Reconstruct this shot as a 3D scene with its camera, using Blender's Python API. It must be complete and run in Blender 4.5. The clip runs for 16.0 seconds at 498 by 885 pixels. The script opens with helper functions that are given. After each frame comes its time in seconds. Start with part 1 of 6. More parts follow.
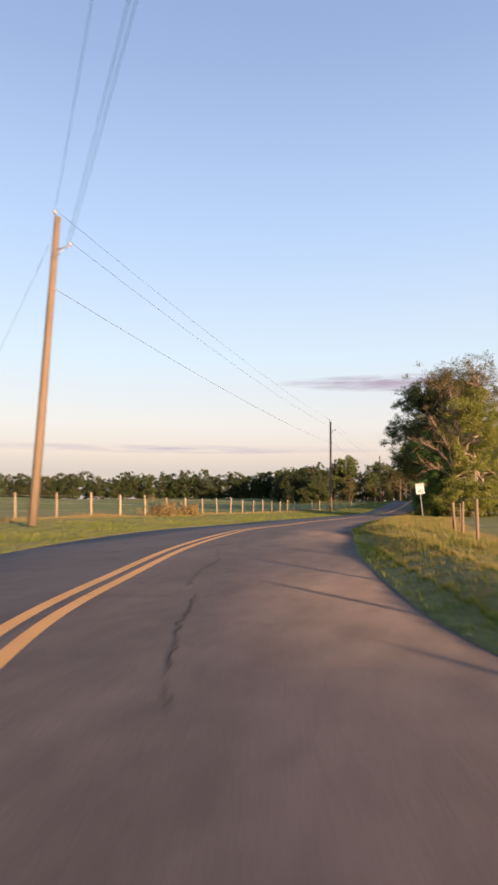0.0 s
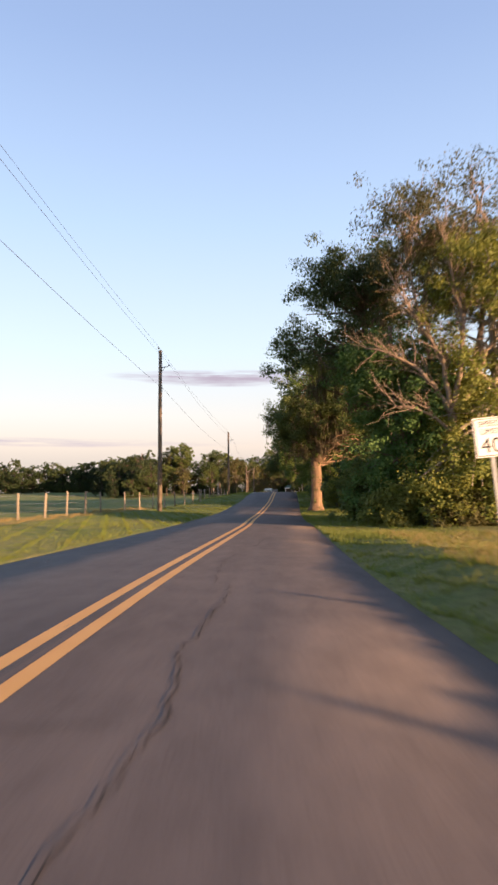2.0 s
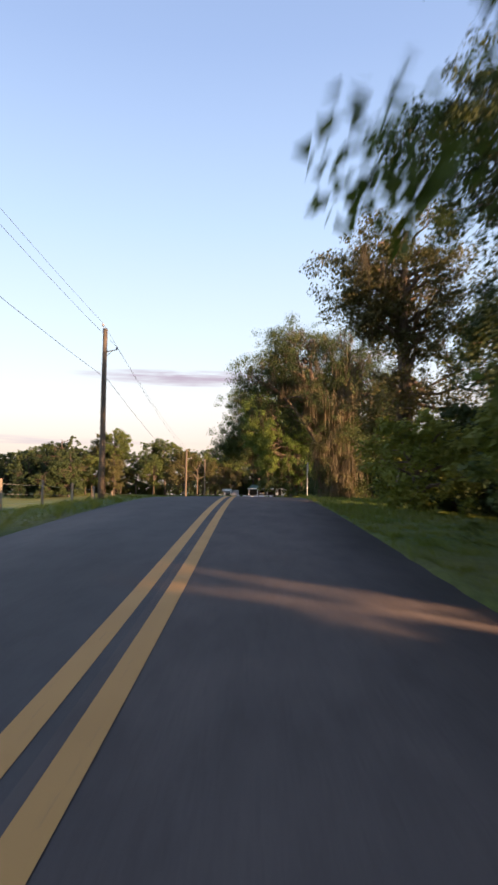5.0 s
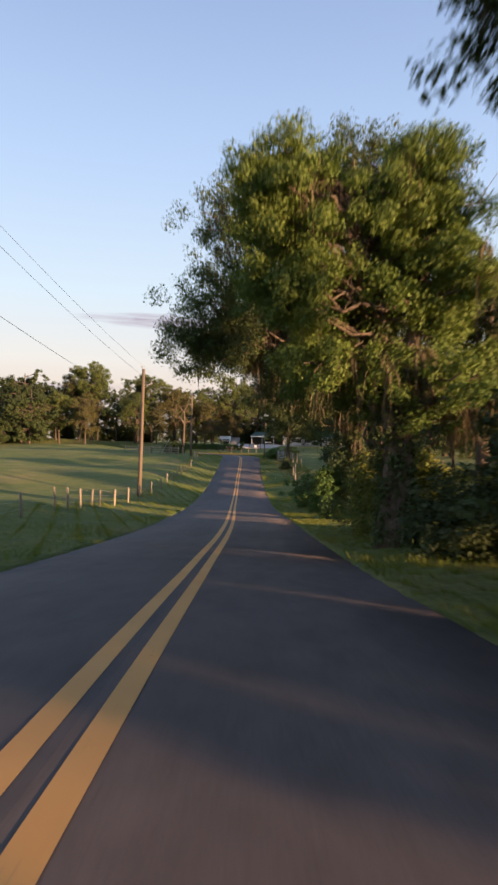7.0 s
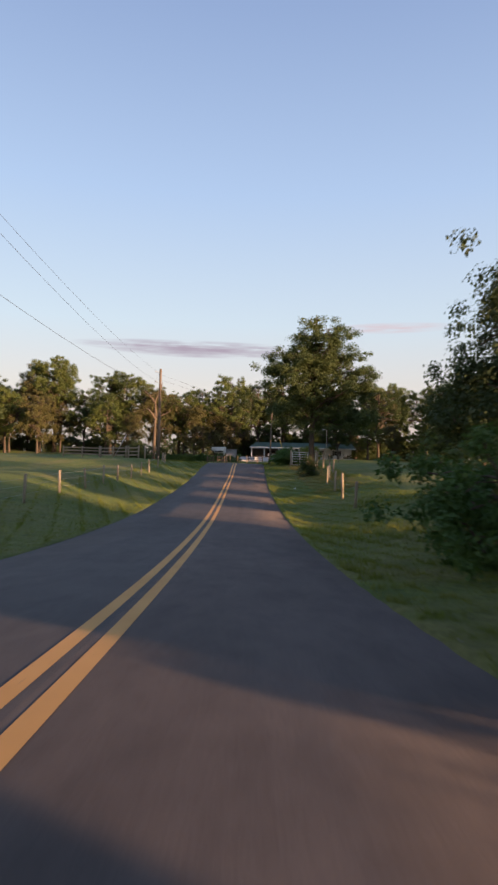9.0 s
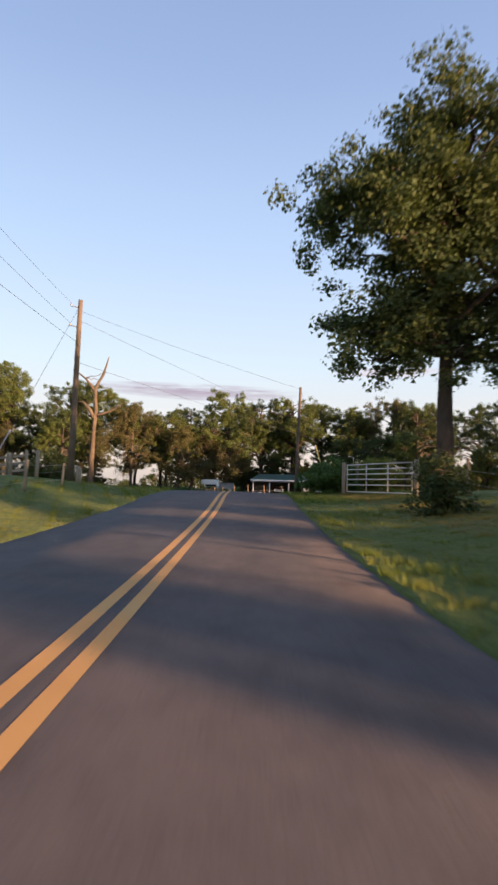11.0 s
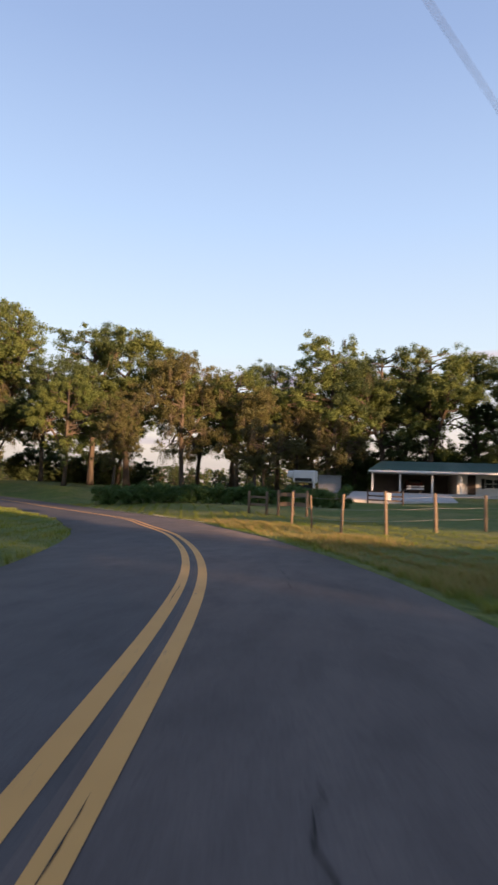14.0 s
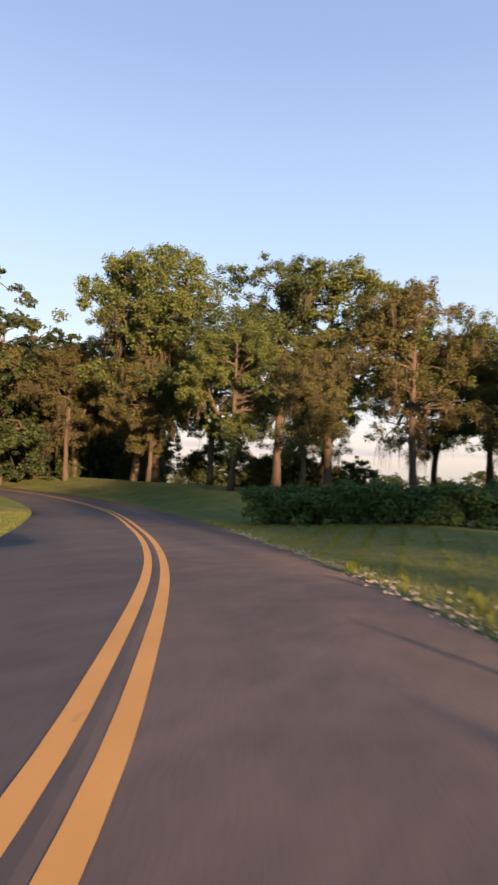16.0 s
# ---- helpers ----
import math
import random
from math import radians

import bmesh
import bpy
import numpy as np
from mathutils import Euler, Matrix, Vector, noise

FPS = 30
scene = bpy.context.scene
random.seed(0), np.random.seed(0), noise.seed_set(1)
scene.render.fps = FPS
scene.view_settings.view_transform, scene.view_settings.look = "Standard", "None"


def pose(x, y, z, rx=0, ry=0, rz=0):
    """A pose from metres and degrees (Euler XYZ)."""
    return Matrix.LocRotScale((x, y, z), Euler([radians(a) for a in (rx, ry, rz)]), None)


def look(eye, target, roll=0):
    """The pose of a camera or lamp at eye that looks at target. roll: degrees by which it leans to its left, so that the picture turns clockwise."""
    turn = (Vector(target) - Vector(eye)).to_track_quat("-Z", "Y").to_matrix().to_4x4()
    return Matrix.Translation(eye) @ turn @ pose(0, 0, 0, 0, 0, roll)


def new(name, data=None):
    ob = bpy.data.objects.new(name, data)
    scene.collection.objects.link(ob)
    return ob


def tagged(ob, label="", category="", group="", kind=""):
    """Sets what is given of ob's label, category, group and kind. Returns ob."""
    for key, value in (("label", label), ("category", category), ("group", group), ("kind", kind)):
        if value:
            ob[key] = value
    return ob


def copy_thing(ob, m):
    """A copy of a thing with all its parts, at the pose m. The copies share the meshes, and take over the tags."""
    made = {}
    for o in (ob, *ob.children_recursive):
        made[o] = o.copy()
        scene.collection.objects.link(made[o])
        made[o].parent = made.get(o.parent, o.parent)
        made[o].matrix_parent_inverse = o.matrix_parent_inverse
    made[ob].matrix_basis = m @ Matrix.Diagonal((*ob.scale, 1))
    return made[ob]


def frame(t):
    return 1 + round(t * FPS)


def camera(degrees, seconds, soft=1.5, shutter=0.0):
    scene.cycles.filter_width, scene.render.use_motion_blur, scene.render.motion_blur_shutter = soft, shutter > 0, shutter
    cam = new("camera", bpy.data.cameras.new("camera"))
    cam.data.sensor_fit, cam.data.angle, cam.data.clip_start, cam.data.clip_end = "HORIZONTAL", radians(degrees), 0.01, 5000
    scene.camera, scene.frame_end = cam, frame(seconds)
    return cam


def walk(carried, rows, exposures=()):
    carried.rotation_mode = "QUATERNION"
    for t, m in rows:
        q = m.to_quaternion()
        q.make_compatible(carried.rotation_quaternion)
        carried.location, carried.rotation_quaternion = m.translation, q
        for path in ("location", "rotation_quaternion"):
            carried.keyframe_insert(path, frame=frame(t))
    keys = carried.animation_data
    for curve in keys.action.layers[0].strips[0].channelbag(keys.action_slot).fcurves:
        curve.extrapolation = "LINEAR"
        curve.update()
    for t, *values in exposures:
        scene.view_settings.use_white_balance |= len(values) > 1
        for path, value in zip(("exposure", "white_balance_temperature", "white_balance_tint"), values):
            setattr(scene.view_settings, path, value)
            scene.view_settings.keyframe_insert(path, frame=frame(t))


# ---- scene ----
cam = camera(43.0, 16.0, soft=2.6, shutter=0.3)
PATH = [
    (0, (8.546, -74.163, 1.250), (7.899, -72.279, 1.434), 0.33),
    (0.5, (6.054, -66.422, 1.285), (5.570, -64.490, 1.466), -1.33),
    (1, (3.985, -57.804, 1.322), (3.661, -55.838, 1.494), -1.81),
    (1.5, (2.586, -48.296, 1.212), (2.372, -46.315, 1.381), -1.11),
    (2, (1.571, -39.011, 1.129), (1.439, -37.022, 1.293), -0.39),
    (2.5, (0.965, -29.256, 1.049), (0.890, -27.264, 1.213), 0.21),
    (3, (0.696, -19.437, 1.007), (0.657, -17.445, 1.178), 1.00),
    (3.5, (0.454, -10.659, 0.949), (0.439, -8.666, 1.119), 0.60),
    (4, (0.365, -1.143, 0.932), (0.353, 0.850, 1.104), 0.49),
    (6.3, (0.351, 42.831, 2.457), (0.333, 44.828, 2.572), 0.60),
    (6.5, (0.318, 45.923, 2.488), (0.296, 47.921, 2.564), 1.00),
    (7, (0.227, 53.964, 2.092), (0.205, 55.964, 2.091), 1.31),
    (7.5, (0.146, 62.072, 1.331), (0.135, 64.072, 1.311), 0.90),
    (8, (0.130, 70.770, 0.526), (0.117, 72.770, 0.530), 0.91),
    (8.5, (0.090, 78.656, -0.068), (0.074, 80.656, -0.035), 1.20),
    (8.7, (0.173, 81.888, -0.339), (0.150, 83.887, -0.289), 1.30),
    (10.8, (-0.546, 115.653, -1.510), (-0.568, 117.642, -1.300), 1.52),
    (11, (-0.582, 118.737, -1.305), (-0.605, 120.725, -1.092), 1.73),
    (11.5, (-0.726, 126.008, -1.007), (-0.749, 127.993, -0.764), 2.52),
    (12, (-0.762, 133.010, -0.571), (-0.785, 134.990, -0.292), 2.51),
    (12.5, (-0.920, 139.393, -0.108), (-0.948, 141.371, 0.187), 2.22),
    (13, (-0.968, 145.656, 0.447), (-1.037, 147.637, 0.715), 1.80),
    (13.5, (-1.229, 151.888, 0.717), (-1.416, 153.867, 0.934), 1.72),
    (14, (-1.955, 158.061, 0.803), (-2.309, 160.022, 0.969), 2.01),
    (14.5, (-3.138, 163.930, 0.780), (-3.653, 165.858, 0.920), 3.09),
    (15, (-4.897, 169.890, 0.696), (-5.539, 171.780, 0.831), 4.46),
    (15.5, (-7.055, 175.818, 0.558), (-7.857, 177.644, 0.716), 3.95),
    (16, (-9.629, 181.411, 0.644), (-10.621, 183.139, 0.820), 2.94),
]
# how the clip's camera brightens and darkens its picture on the way
GAIN = [(0, 0.0), (1, 0.05), (1.5, 0.1), (2, 0.18), (2.5, 0.25), (3, 0.0), (3.5, 0.18), (4, 0.28), (6.5, 0.1), (7, 0.0), (7.5, 0.18), (8, 0.35), (8.5, -0.18), (11, 0.06), (13, 0.04), (14.5, 0.08), (16, 0.15)]
walk(cam, [(t, look(eye, target, roll)) for t, eye, target, roll in PATH], exposures=[(t, 1.8 + d) for t, d in GAIN])

# ---------------------------------------------------------------- sky and sun
SUN_EL, SUN_AZ = 7.8, (0.80, -0.60)
world = bpy.data.worlds.new("sky")
scene.world = world
world.use_nodes = True
wn, wl = world.node_tree.nodes, world.node_tree.links
wn.clear()
w_out = wn.new("ShaderNodeOutputWorld")
w_bg = wn.new("ShaderNodeBackground")
w_sky = wn.new("ShaderNodeTexSky")
w_sky.sky_type = "NISHITA"
w_sky.sun_disc = False
w_sky.sun_elevation = radians(SUN_EL)
w_sky.sun_rotation = math.atan2(SUN_AZ[0], SUN_AZ[1])
w_sky.air_density, w_sky.dust_density, w_sky.ozone_density = 1.0, 0.6, 1.5
w_bg.inputs["Strength"].default_value = 0.055
w_geo = wn.new("ShaderNodeTexCoord")
w_sep = wn.new("ShaderNodeSeparateXYZ")
wl.new(w_geo.outputs["Generated"], w_sep.inputs[0])


def w_math(op, a, b=None, clamp=False):
    n = wn.new("ShaderNodeMath")
    n.operation, n.use_clamp = op, clamp
    for i, v in enumerate((a, b)):
        if v is None:
            continue
        if isinstance(v, (int, float)):
            n.inputs[i].default_value = v
        else:
            wl.new(v, n.inputs[i])
    return n.outputs[0]


def w_streak(base, azimuth, width, height, thick, colour, strength, seed):
    """A thin evening cloud at that bearing (degrees left of +y) and height (degrees)."""
    ang = w_math("ARCTAN2", w_math("MULTIPLY", w_sep.outputs[0], -1.0), w_sep.outputs[1])
    el = w_math("ARCSINE", w_sep.outputs[2])
    nz = wn.new("ShaderNodeTexNoise")
    comb = wn.new("ShaderNodeCombineXYZ")
    wl.new(w_math("MULTIPLY", ang, 14.0), comb.inputs[0])
    wl.new(w_math("MULTIPLY", el, 150.0), comb.inputs[1])
    comb.inputs[2].default_value = seed
    wl.new(comb.outputs[0], nz.inputs["Vector"])
    nz.inputs["Scale"].default_value, nz.inputs["Detail"].default_value = 1.0, 5.0
    u = w_math("DIVIDE", w_math("SUBTRACT", ang, radians(azimuth)), radians(width))
    v = w_math("DIVIDE", w_math("SUBTRACT", el, radians(height)), radians(thick))
    r2 = w_math("ADD", w_math("MULTIPLY", u, u), w_math("MULTIPLY", v, v))
    fall = w_math("SUBTRACT", 1.0, r2, clamp=True)
    dens = w_math("MULTIPLY", w_math("MULTIPLY", fall, w_math("SUBTRACT", nz.outputs[0], 0.32, clamp=True)), strength * 4.0, clamp=True)
    mix = wn.new("ShaderNodeMix")
    mix.data_type = "RGBA"
    wl.new(dens, mix.inputs["Factor"])
    wl.new(base, mix.inputs["A"])
    mix.inputs["B"].default_value = (*colour, 1)
    return mix.outputs["Result"]


# the low evening haze: cream over the horizon, a mauve band on it
w_el = w_math("MAXIMUM", w_sep.outputs[2], 0.0)
w_ramp = wn.new("ShaderNodeValToRGB")
wl.new(w_math("MULTIPLY", w_el, 1.0), w_ramp.inputs[0])
SKY_STOPS = [(0.0, (0.50, 0.40, 0.42)), (0.045, (0.54, 0.44, 0.45)), (0.075, (0.74, 0.58, 0.52)), (0.12, (0.78, 0.70, 0.66)), (0.22, (0.66, 0.75, 0.84)), (0.40, (0.47, 0.61, 0.86)), (0.60, (0.31, 0.42, 0.68)), (1.0, (0.12, 0.18, 0.36))]
els = w_ramp.color_ramp.elements
while len(els) < len(SKY_STOPS):
    els.new(0.5)
for e, (p, c) in zip(els, SKY_STOPS):
    e.position, e.color = p, (*c, 1)
w_scaled = wn.new("ShaderNodeMix")
w_scaled.data_type, w_scaled.blend_type = "RGBA", "MULTIPLY"
w_scaled.inputs["Factor"].default_value = 1.0
wl.new(w_ramp.outputs[0], w_scaled.inputs["A"])
w_scaled.inputs["B"].default_value = (6.6, 6.6, 6.6, 1)
w_mix = wn.new("ShaderNodeMix")
w_mix.data_type = "RGBA"
w_mix.inputs["Factor"].default_value = 0.8
wl.new(w_sky.outputs[0], w_mix.inputs["A"])
wl.new(w_scaled.outputs["Result"], w_mix.inputs["B"])
w_col = w_mix.outputs["Result"]
w_col = w_streak(w_col, 6.0, 11.0, 10.6, 0.7, (2.6, 2.2, 2.7), 1.0, 3.0)
w_col = w_streak(w_col, 5.0, 9.0, 10.2, 0.5, (2.6, 2.2, 2.7), 0.8, 8.0)
w_col = w_streak(w_col, -12.0, 6.0, 12.5, 0.5, (4.2, 3.2, 3.4), 0.7, 5.0)
w_col = w_streak(w_col, 25.0, 22.0, 4.6, 0.45, (2.9, 2.5, 3.0), 0.5, 12.0)
wl.new(w_col, w_bg.inputs[0])
wl.new(w_bg.outputs[0], w_out.inputs[0])

sun = new("sun", bpy.data.lights.new("sun", "SUN"))
sun.data.energy, sun.data.angle, sun.data.color = 4.2, radians(1.0), (1.0, 0.60, 0.34)
_h = math.cos(radians(SUN_EL))
sun_way = Vector((SUN_AZ[0] * _h, SUN_AZ[1] * _h, math.sin(radians(SUN_EL))))
sun.matrix_world = look(sun_way * 300, (0, 0, 0))
sun.location = sun_way * 300


# ---------------------------------------------------------------- materials
def nodes_of(name, rough=0.9):
    m = bpy.data.materials.new(name)
    m.use_nodes = True
    nt = m.node_tree
    b = nt.nodes["Principled BSDF"]
    b.inputs["Roughness"].default_value = rough
    b.inputs["Specular IOR Level"].default_value = 0.3
    return m, nt.nodes, nt.links, b


def noise_at(n, l, scale, detail=4.0, stretch=None, rough=0.55):
    co = n.new("ShaderNodeTexCoord")
    t = n.new("ShaderNodeTexNoise")
    t.inputs["Scale"].default_value, t.inputs["Detail"].default_value, t.inputs["Roughness"].default_value = scale, detail, rough
    if stretch:
        mp = n.new("ShaderNodeMapping")
        mp.inputs["Scale"].default_value = stretch
        l.new(co.outputs["Object"], mp.inputs[0])
        l.new(mp.outputs[0], t.inputs["Vector"])
    else:
        l.new(co.outputs["Object"], t.inputs["Vector"])
    return t.outputs[0]


def ramp(n, l, src, stops):
    r = n.new("ShaderNodeValToRGB")
    while len(r.color_ramp.elements) < len(stops):
        r.color_ramp.elements.new(0.5)
    for e, (p, c) in zip(r.color_ramp.elements, stops):
        e.position, e.color = p, (*c, 1)
    l.new(src, r.inputs[0])
    return r.outputs[0]


def mixed(n, l, fac, a, b, mode="MIX"):
    m = n.new("ShaderNodeMix")
    m.data_type, m.blend_type = "RGBA", mode
    for key, v in (("Factor", fac), ("A", a), ("B", b)):
        if isinstance(v, tuple):
            m.inputs[key].default_value = (*v, 1)
        elif isinstance(v, (int, float)):
            m.inputs[key].default_value = v
        else:
            l.new(v, m.inputs[key])
    return m.outputs["Result"]


def bumped(n, l, b, src, strength=0.3, distance=0.02):
    bp = n.new("ShaderNodeBump")
    bp.inputs["Strength"].default_value, bp.inputs["Distance"].default_value = strength, distance
    l.new(src, bp.inputs["Height"])
    l.new(bp.outputs[0], b.inputs["Normal"])


def two_scale(name, c1, c2, c3, big, fine, rough=0.9, bump=0.3, dist=0.02, stretch=None, metal=0.0, objvar=0.0):
    m, n, l, b = nodes_of(name, rough)
    fa = noise_at(n, l, big, 3.0, stretch)
    fb = noise_at(n, l, fine, 6.0, stretch, 0.7)
    col = ramp(n, l, fa, [(0.35, c1), (0.65, c2)])
    col = mixed(n, l, ramp(n, l, fb, [(0.42, (0, 0, 0)), (0.72, (0.8, 0.8, 0.8))]), col, c3)
    if objvar:
        oi = n.new("ShaderNodeObjectInfo")
        v = ramp(n, l, oi.outputs["Random"], [(0.0, (1 - objvar,) * 3), (1.0, (1 + objvar,) * 3)])
        col = mixed(n, l, 1.0, col, v, "MULTIPLY")
    l.new(col, b.inputs["Base Color"])
    b.inputs["Metallic"].default_value = metal
    if bump:
        bumped(n, l, b, fb, bump, dist)
    return m


def leafy(name, c1, c2, c3, glow=0.32, rough=0.68):
    """Leaves: colour varies from leaf to leaf and patch to patch; light passes through."""
    m, n, l, b = nodes_of(name, rough)
    g = n.new("ShaderNodeNewGeometry")
    half = tuple(0.5 * (p + q) for p, q in zip(c1, c2))
    warm = tuple(0.6 * p + 0.4 * q for p, q in zip(c2, c3))
    col = ramp(n, l, g.outputs["Random Per Island"], [(0.0, half), (0.6, c2), (1.0, warm)])
    pat = noise_at(n, l, 0.45, 3.0)
    col = mixed(n, l, ramp(n, l, pat, [(0.35, (0, 0, 0)), (0.7, (0.7, 0.7, 0.7))]), col, c3)
    oi = n.new("ShaderNodeObjectInfo")
    col = mixed(n, l, 1.0, col, ramp(n, l, oi.outputs["Random"], [(0.0, (0.8, 0.8, 0.8)), (1.0, (1.15, 1.12, 1.0))]), "MULTIPLY")
    l.new(col, b.inputs["Base Color"])
    tr = n.new("ShaderNodeBsdfTranslucent")
    l.new(mixed(n, l, 1.0, col, (1.08, 1.05, 0.58), "MULTIPLY"), tr.inputs["Color"])
    ms = n.new("ShaderNodeMixShader")
    ms.inputs[0].default_value = glow
    l.new(b.outputs[0], ms.inputs[1])
    l.new(tr.outputs[0], ms.inputs[2])
    l.new(ms.outputs[0], n["Material Output"].inputs[0])
    return m


M = {}
M["oak_leaf"] = leafy("oak_leaf", (0.056, 0.082, 0.027), (0.090, 0.128, 0.038), (0.140, 0.164, 0.048))
M["dark_leaf"] = leafy("dark_leaf", (0.038, 0.062, 0.026), (0.058, 0.088, 0.034), (0.085, 0.108, 0.038))
M["bright_leaf"] = leafy("bright_leaf", (0.060, 0.102, 0.024), (0.088, 0.142, 0.032), (0.128, 0.172, 0.042), 0.28)
# sunlight is put into this brighter yellow-green leaf colour
M["sunlit_leaf"] = leafy("sunlit_leaf", (0.088, 0.132, 0.027), (0.156, 0.194, 0.039), (0.240, 0.232, 0.060))
M["hedge_leaf"] = leafy("hedge_leaf", (0.044, 0.092, 0.028), (0.068, 0.134, 0.038), (0.100, 0.165, 0.046))
M["brown_leaf"] = leafy("brown_leaf", (0.064, 0.070, 0.029), (0.094, 0.096, 0.038), (0.130, 0.122, 0.048))
# a darker copy of dark_leaf for the far tree line
M["far_leaf"] = leafy("far_leaf", (0.018, 0.034, 0.016), (0.030, 0.052, 0.021), (0.048, 0.070, 0.026), 0.2)
M["moss"] = leafy("moss", (0.080, 0.068, 0.050), (0.108, 0.092, 0.064), (0.145, 0.122, 0.082), 0.3, 0.9)
M["bark"] = two_scale("bark", (0.11, 0.082, 0.058), (0.18, 0.136, 0.098), (0.045, 0.034, 0.026), 1.6, 11.0, 0.95, 1.0, 0.06, (1, 1, 0.25))
# bark made lighter and more orange, the low sun's warmth in its colour
M["sunlit_bark"] = two_scale("sunlit_bark", (0.165, 0.108, 0.066), (0.245, 0.158, 0.098), (0.06, 0.042, 0.028), 2.2, 7.0, 0.95, 1.0, 0.06, (1, 1, 0.3))
M["dark_bark"] = two_scale("dark_bark", (0.07, 0.055, 0.042), (0.11, 0.085, 0.062), (0.04, 0.03, 0.024), 1.2, 9.0, 0.95, 0.9, 0.04, (1, 1, 0.25))
M["pale_bark"] = two_scale("pale_bark", (0.30, 0.25, 0.19), (0.38, 0.32, 0.25), (0.18, 0.14, 0.10), 1.5, 12.0, 0.9, 0.6, 0.02, (1, 1, 0.3))
M["twig_bark"] = two_scale("dry_twig_bark", (0.20, 0.150, 0.108), (0.27, 0.205, 0.150), (0.12, 0.090, 0.065), 1.5, 12.0, 0.9, 0.6, 0.02, (1, 1, 0.3))
M["pole_wood"] = two_scale("pole_wood", (0.135, 0.103, 0.075), (0.19, 0.148, 0.108), (0.085, 0.062, 0.045), 0.8, 14.0, 0.9, 0.5, 0.012, (3, 3, 0.12), objvar=0.12)
M["post_wood"] = two_scale("post_wood", (0.27, 0.22, 0.165), (0.36, 0.30, 0.22), (0.15, 0.115, 0.085), 2.0, 20.0, 0.9, 0.5, 0.01, (3, 3, 0.3), objvar=0.15)
M["brown_wood"] = two_scale("brown_post_wood", (0.15, 0.110, 0.078), (0.21, 0.158, 0.112), (0.08, 0.058, 0.042), 2.0, 20.0, 0.9, 0.5, 0.01, (3, 3, 0.3), objvar=0.15)
M["dark_wood"] = two_scale("dark_wood", (0.05, 0.035, 0.028), (0.085, 0.06, 0.045), (0.03, 0.022, 0.018), 2.0, 18.0, 0.85, 0.4, 0.01, (0.4, 3, 3))
M["galv"] = two_scale("galvanised_steel", (0.42, 0.42, 0.41), (0.52, 0.52, 0.50), (0.32, 0.31, 0.30), 6.0, 40.0, 0.45, 0.05, 0.002, metal=0.7)
M["cable"] = two_scale("cable", (0.05, 0.05, 0.055), (0.07, 0.07, 0.075), (0.03, 0.03, 0.035), 5.0, 40.0, 0.6, 0)
M["ceramic"] = two_scale("insulator_ceramic", (0.30, 0.30, 0.32), (0.38, 0.38, 0.40), (0.25, 0.25, 0.26), 5.0, 40.0, 0.25, 0)
M["gate_paint"] = two_scale("gate_paint", (0.62, 0.56, 0.50), (0.70, 0.64, 0.57), (0.45, 0.36, 0.30), 3.0, 30.0, 0.5, 0.1, 0.003)
M["yellow_plastic"] = two_scale("yellow_plastic", (0.75, 0.50, 0.06), (0.80, 0.56, 0.08), (0.60, 0.40, 0.06), 3.0, 25.0, 0.45, 0)
M["white_paint"] = two_scale("white_paint", (0.72, 0.71, 0.69), (0.78, 0.77, 0.75), (0.60, 0.58, 0.55), 1.2, 18.0, 0.6, 0.1, 0.003)
M["green_roof"] = two_scale("green_metal_roof", (0.050, 0.105, 0.085), (0.065, 0.125, 0.100), (0.09, 0.12, 0.10), 0.8, 12.0, 0.45, 0.05, 0.003)
M["grey_metal"] = two_scale("grey_sheet_metal", (0.25, 0.26, 0.28), (0.31, 0.32, 0.34), (0.20, 0.17, 0.15), 1.5, 14.0, 0.5, 0.05, 0.003)
M["concrete"] = two_scale("concrete", (0.46, 0.43, 0.39), (0.54, 0.51, 0.47), (0.36, 0.33, 0.30), 0.8, 16.0, 0.9, 0.3, 0.006)
# dark brown stands in for the shade inside house and carport
M["shade_interior"] = two_scale("carport_shade_tone", (0.16, 0.13, 0.11), (0.20, 0.17, 0.14), (0.12, 0.10, 0.08), 1.0, 14.0, 0.85, 0.1, 0.003)
M["black_paint"] = two_scale("black_lettering", (0.02, 0.02, 0.02), (0.03, 0.03, 0.03), (0.05, 0.05, 0.05), 10.0, 60.0, 0.6, 0)
M["sign_face"] = two_scale("sign_sheeting", (0.74, 0.73, 0.70), (0.80, 0.79, 0.76), (0.66, 0.64, 0.60), 3.0, 50.0, 0.4, 0)
M["car_paint"] = two_scale("dark_red_car_paint", (0.05, 0.012, 0.012), (0.06, 0.015, 0.014), (0.04, 0.012, 0.012), 3.0, 40.0, 0.25, 0)
M["lamp_lens"] = two_scale("headlamp_lens", (0.75, 0.76, 0.78), (0.80, 0.81, 0.83), (0.65, 0.66, 0.68), 8.0, 60.0, 0.12, 0)
M["rubber"] = two_scale("tyre_rubber", (0.02, 0.02, 0.02), (0.028, 0.028, 0.028), (0.04, 0.038, 0.036), 6.0, 40.0, 0.85, 0.2, 0.004)
M["stone"] = two_scale("limestone_rubble", (0.27, 0.25, 0.22), (0.35, 0.32, 0.28), (0.19, 0.17, 0.15), 4.0, 24.0, 0.95, 0.5, 0.01)


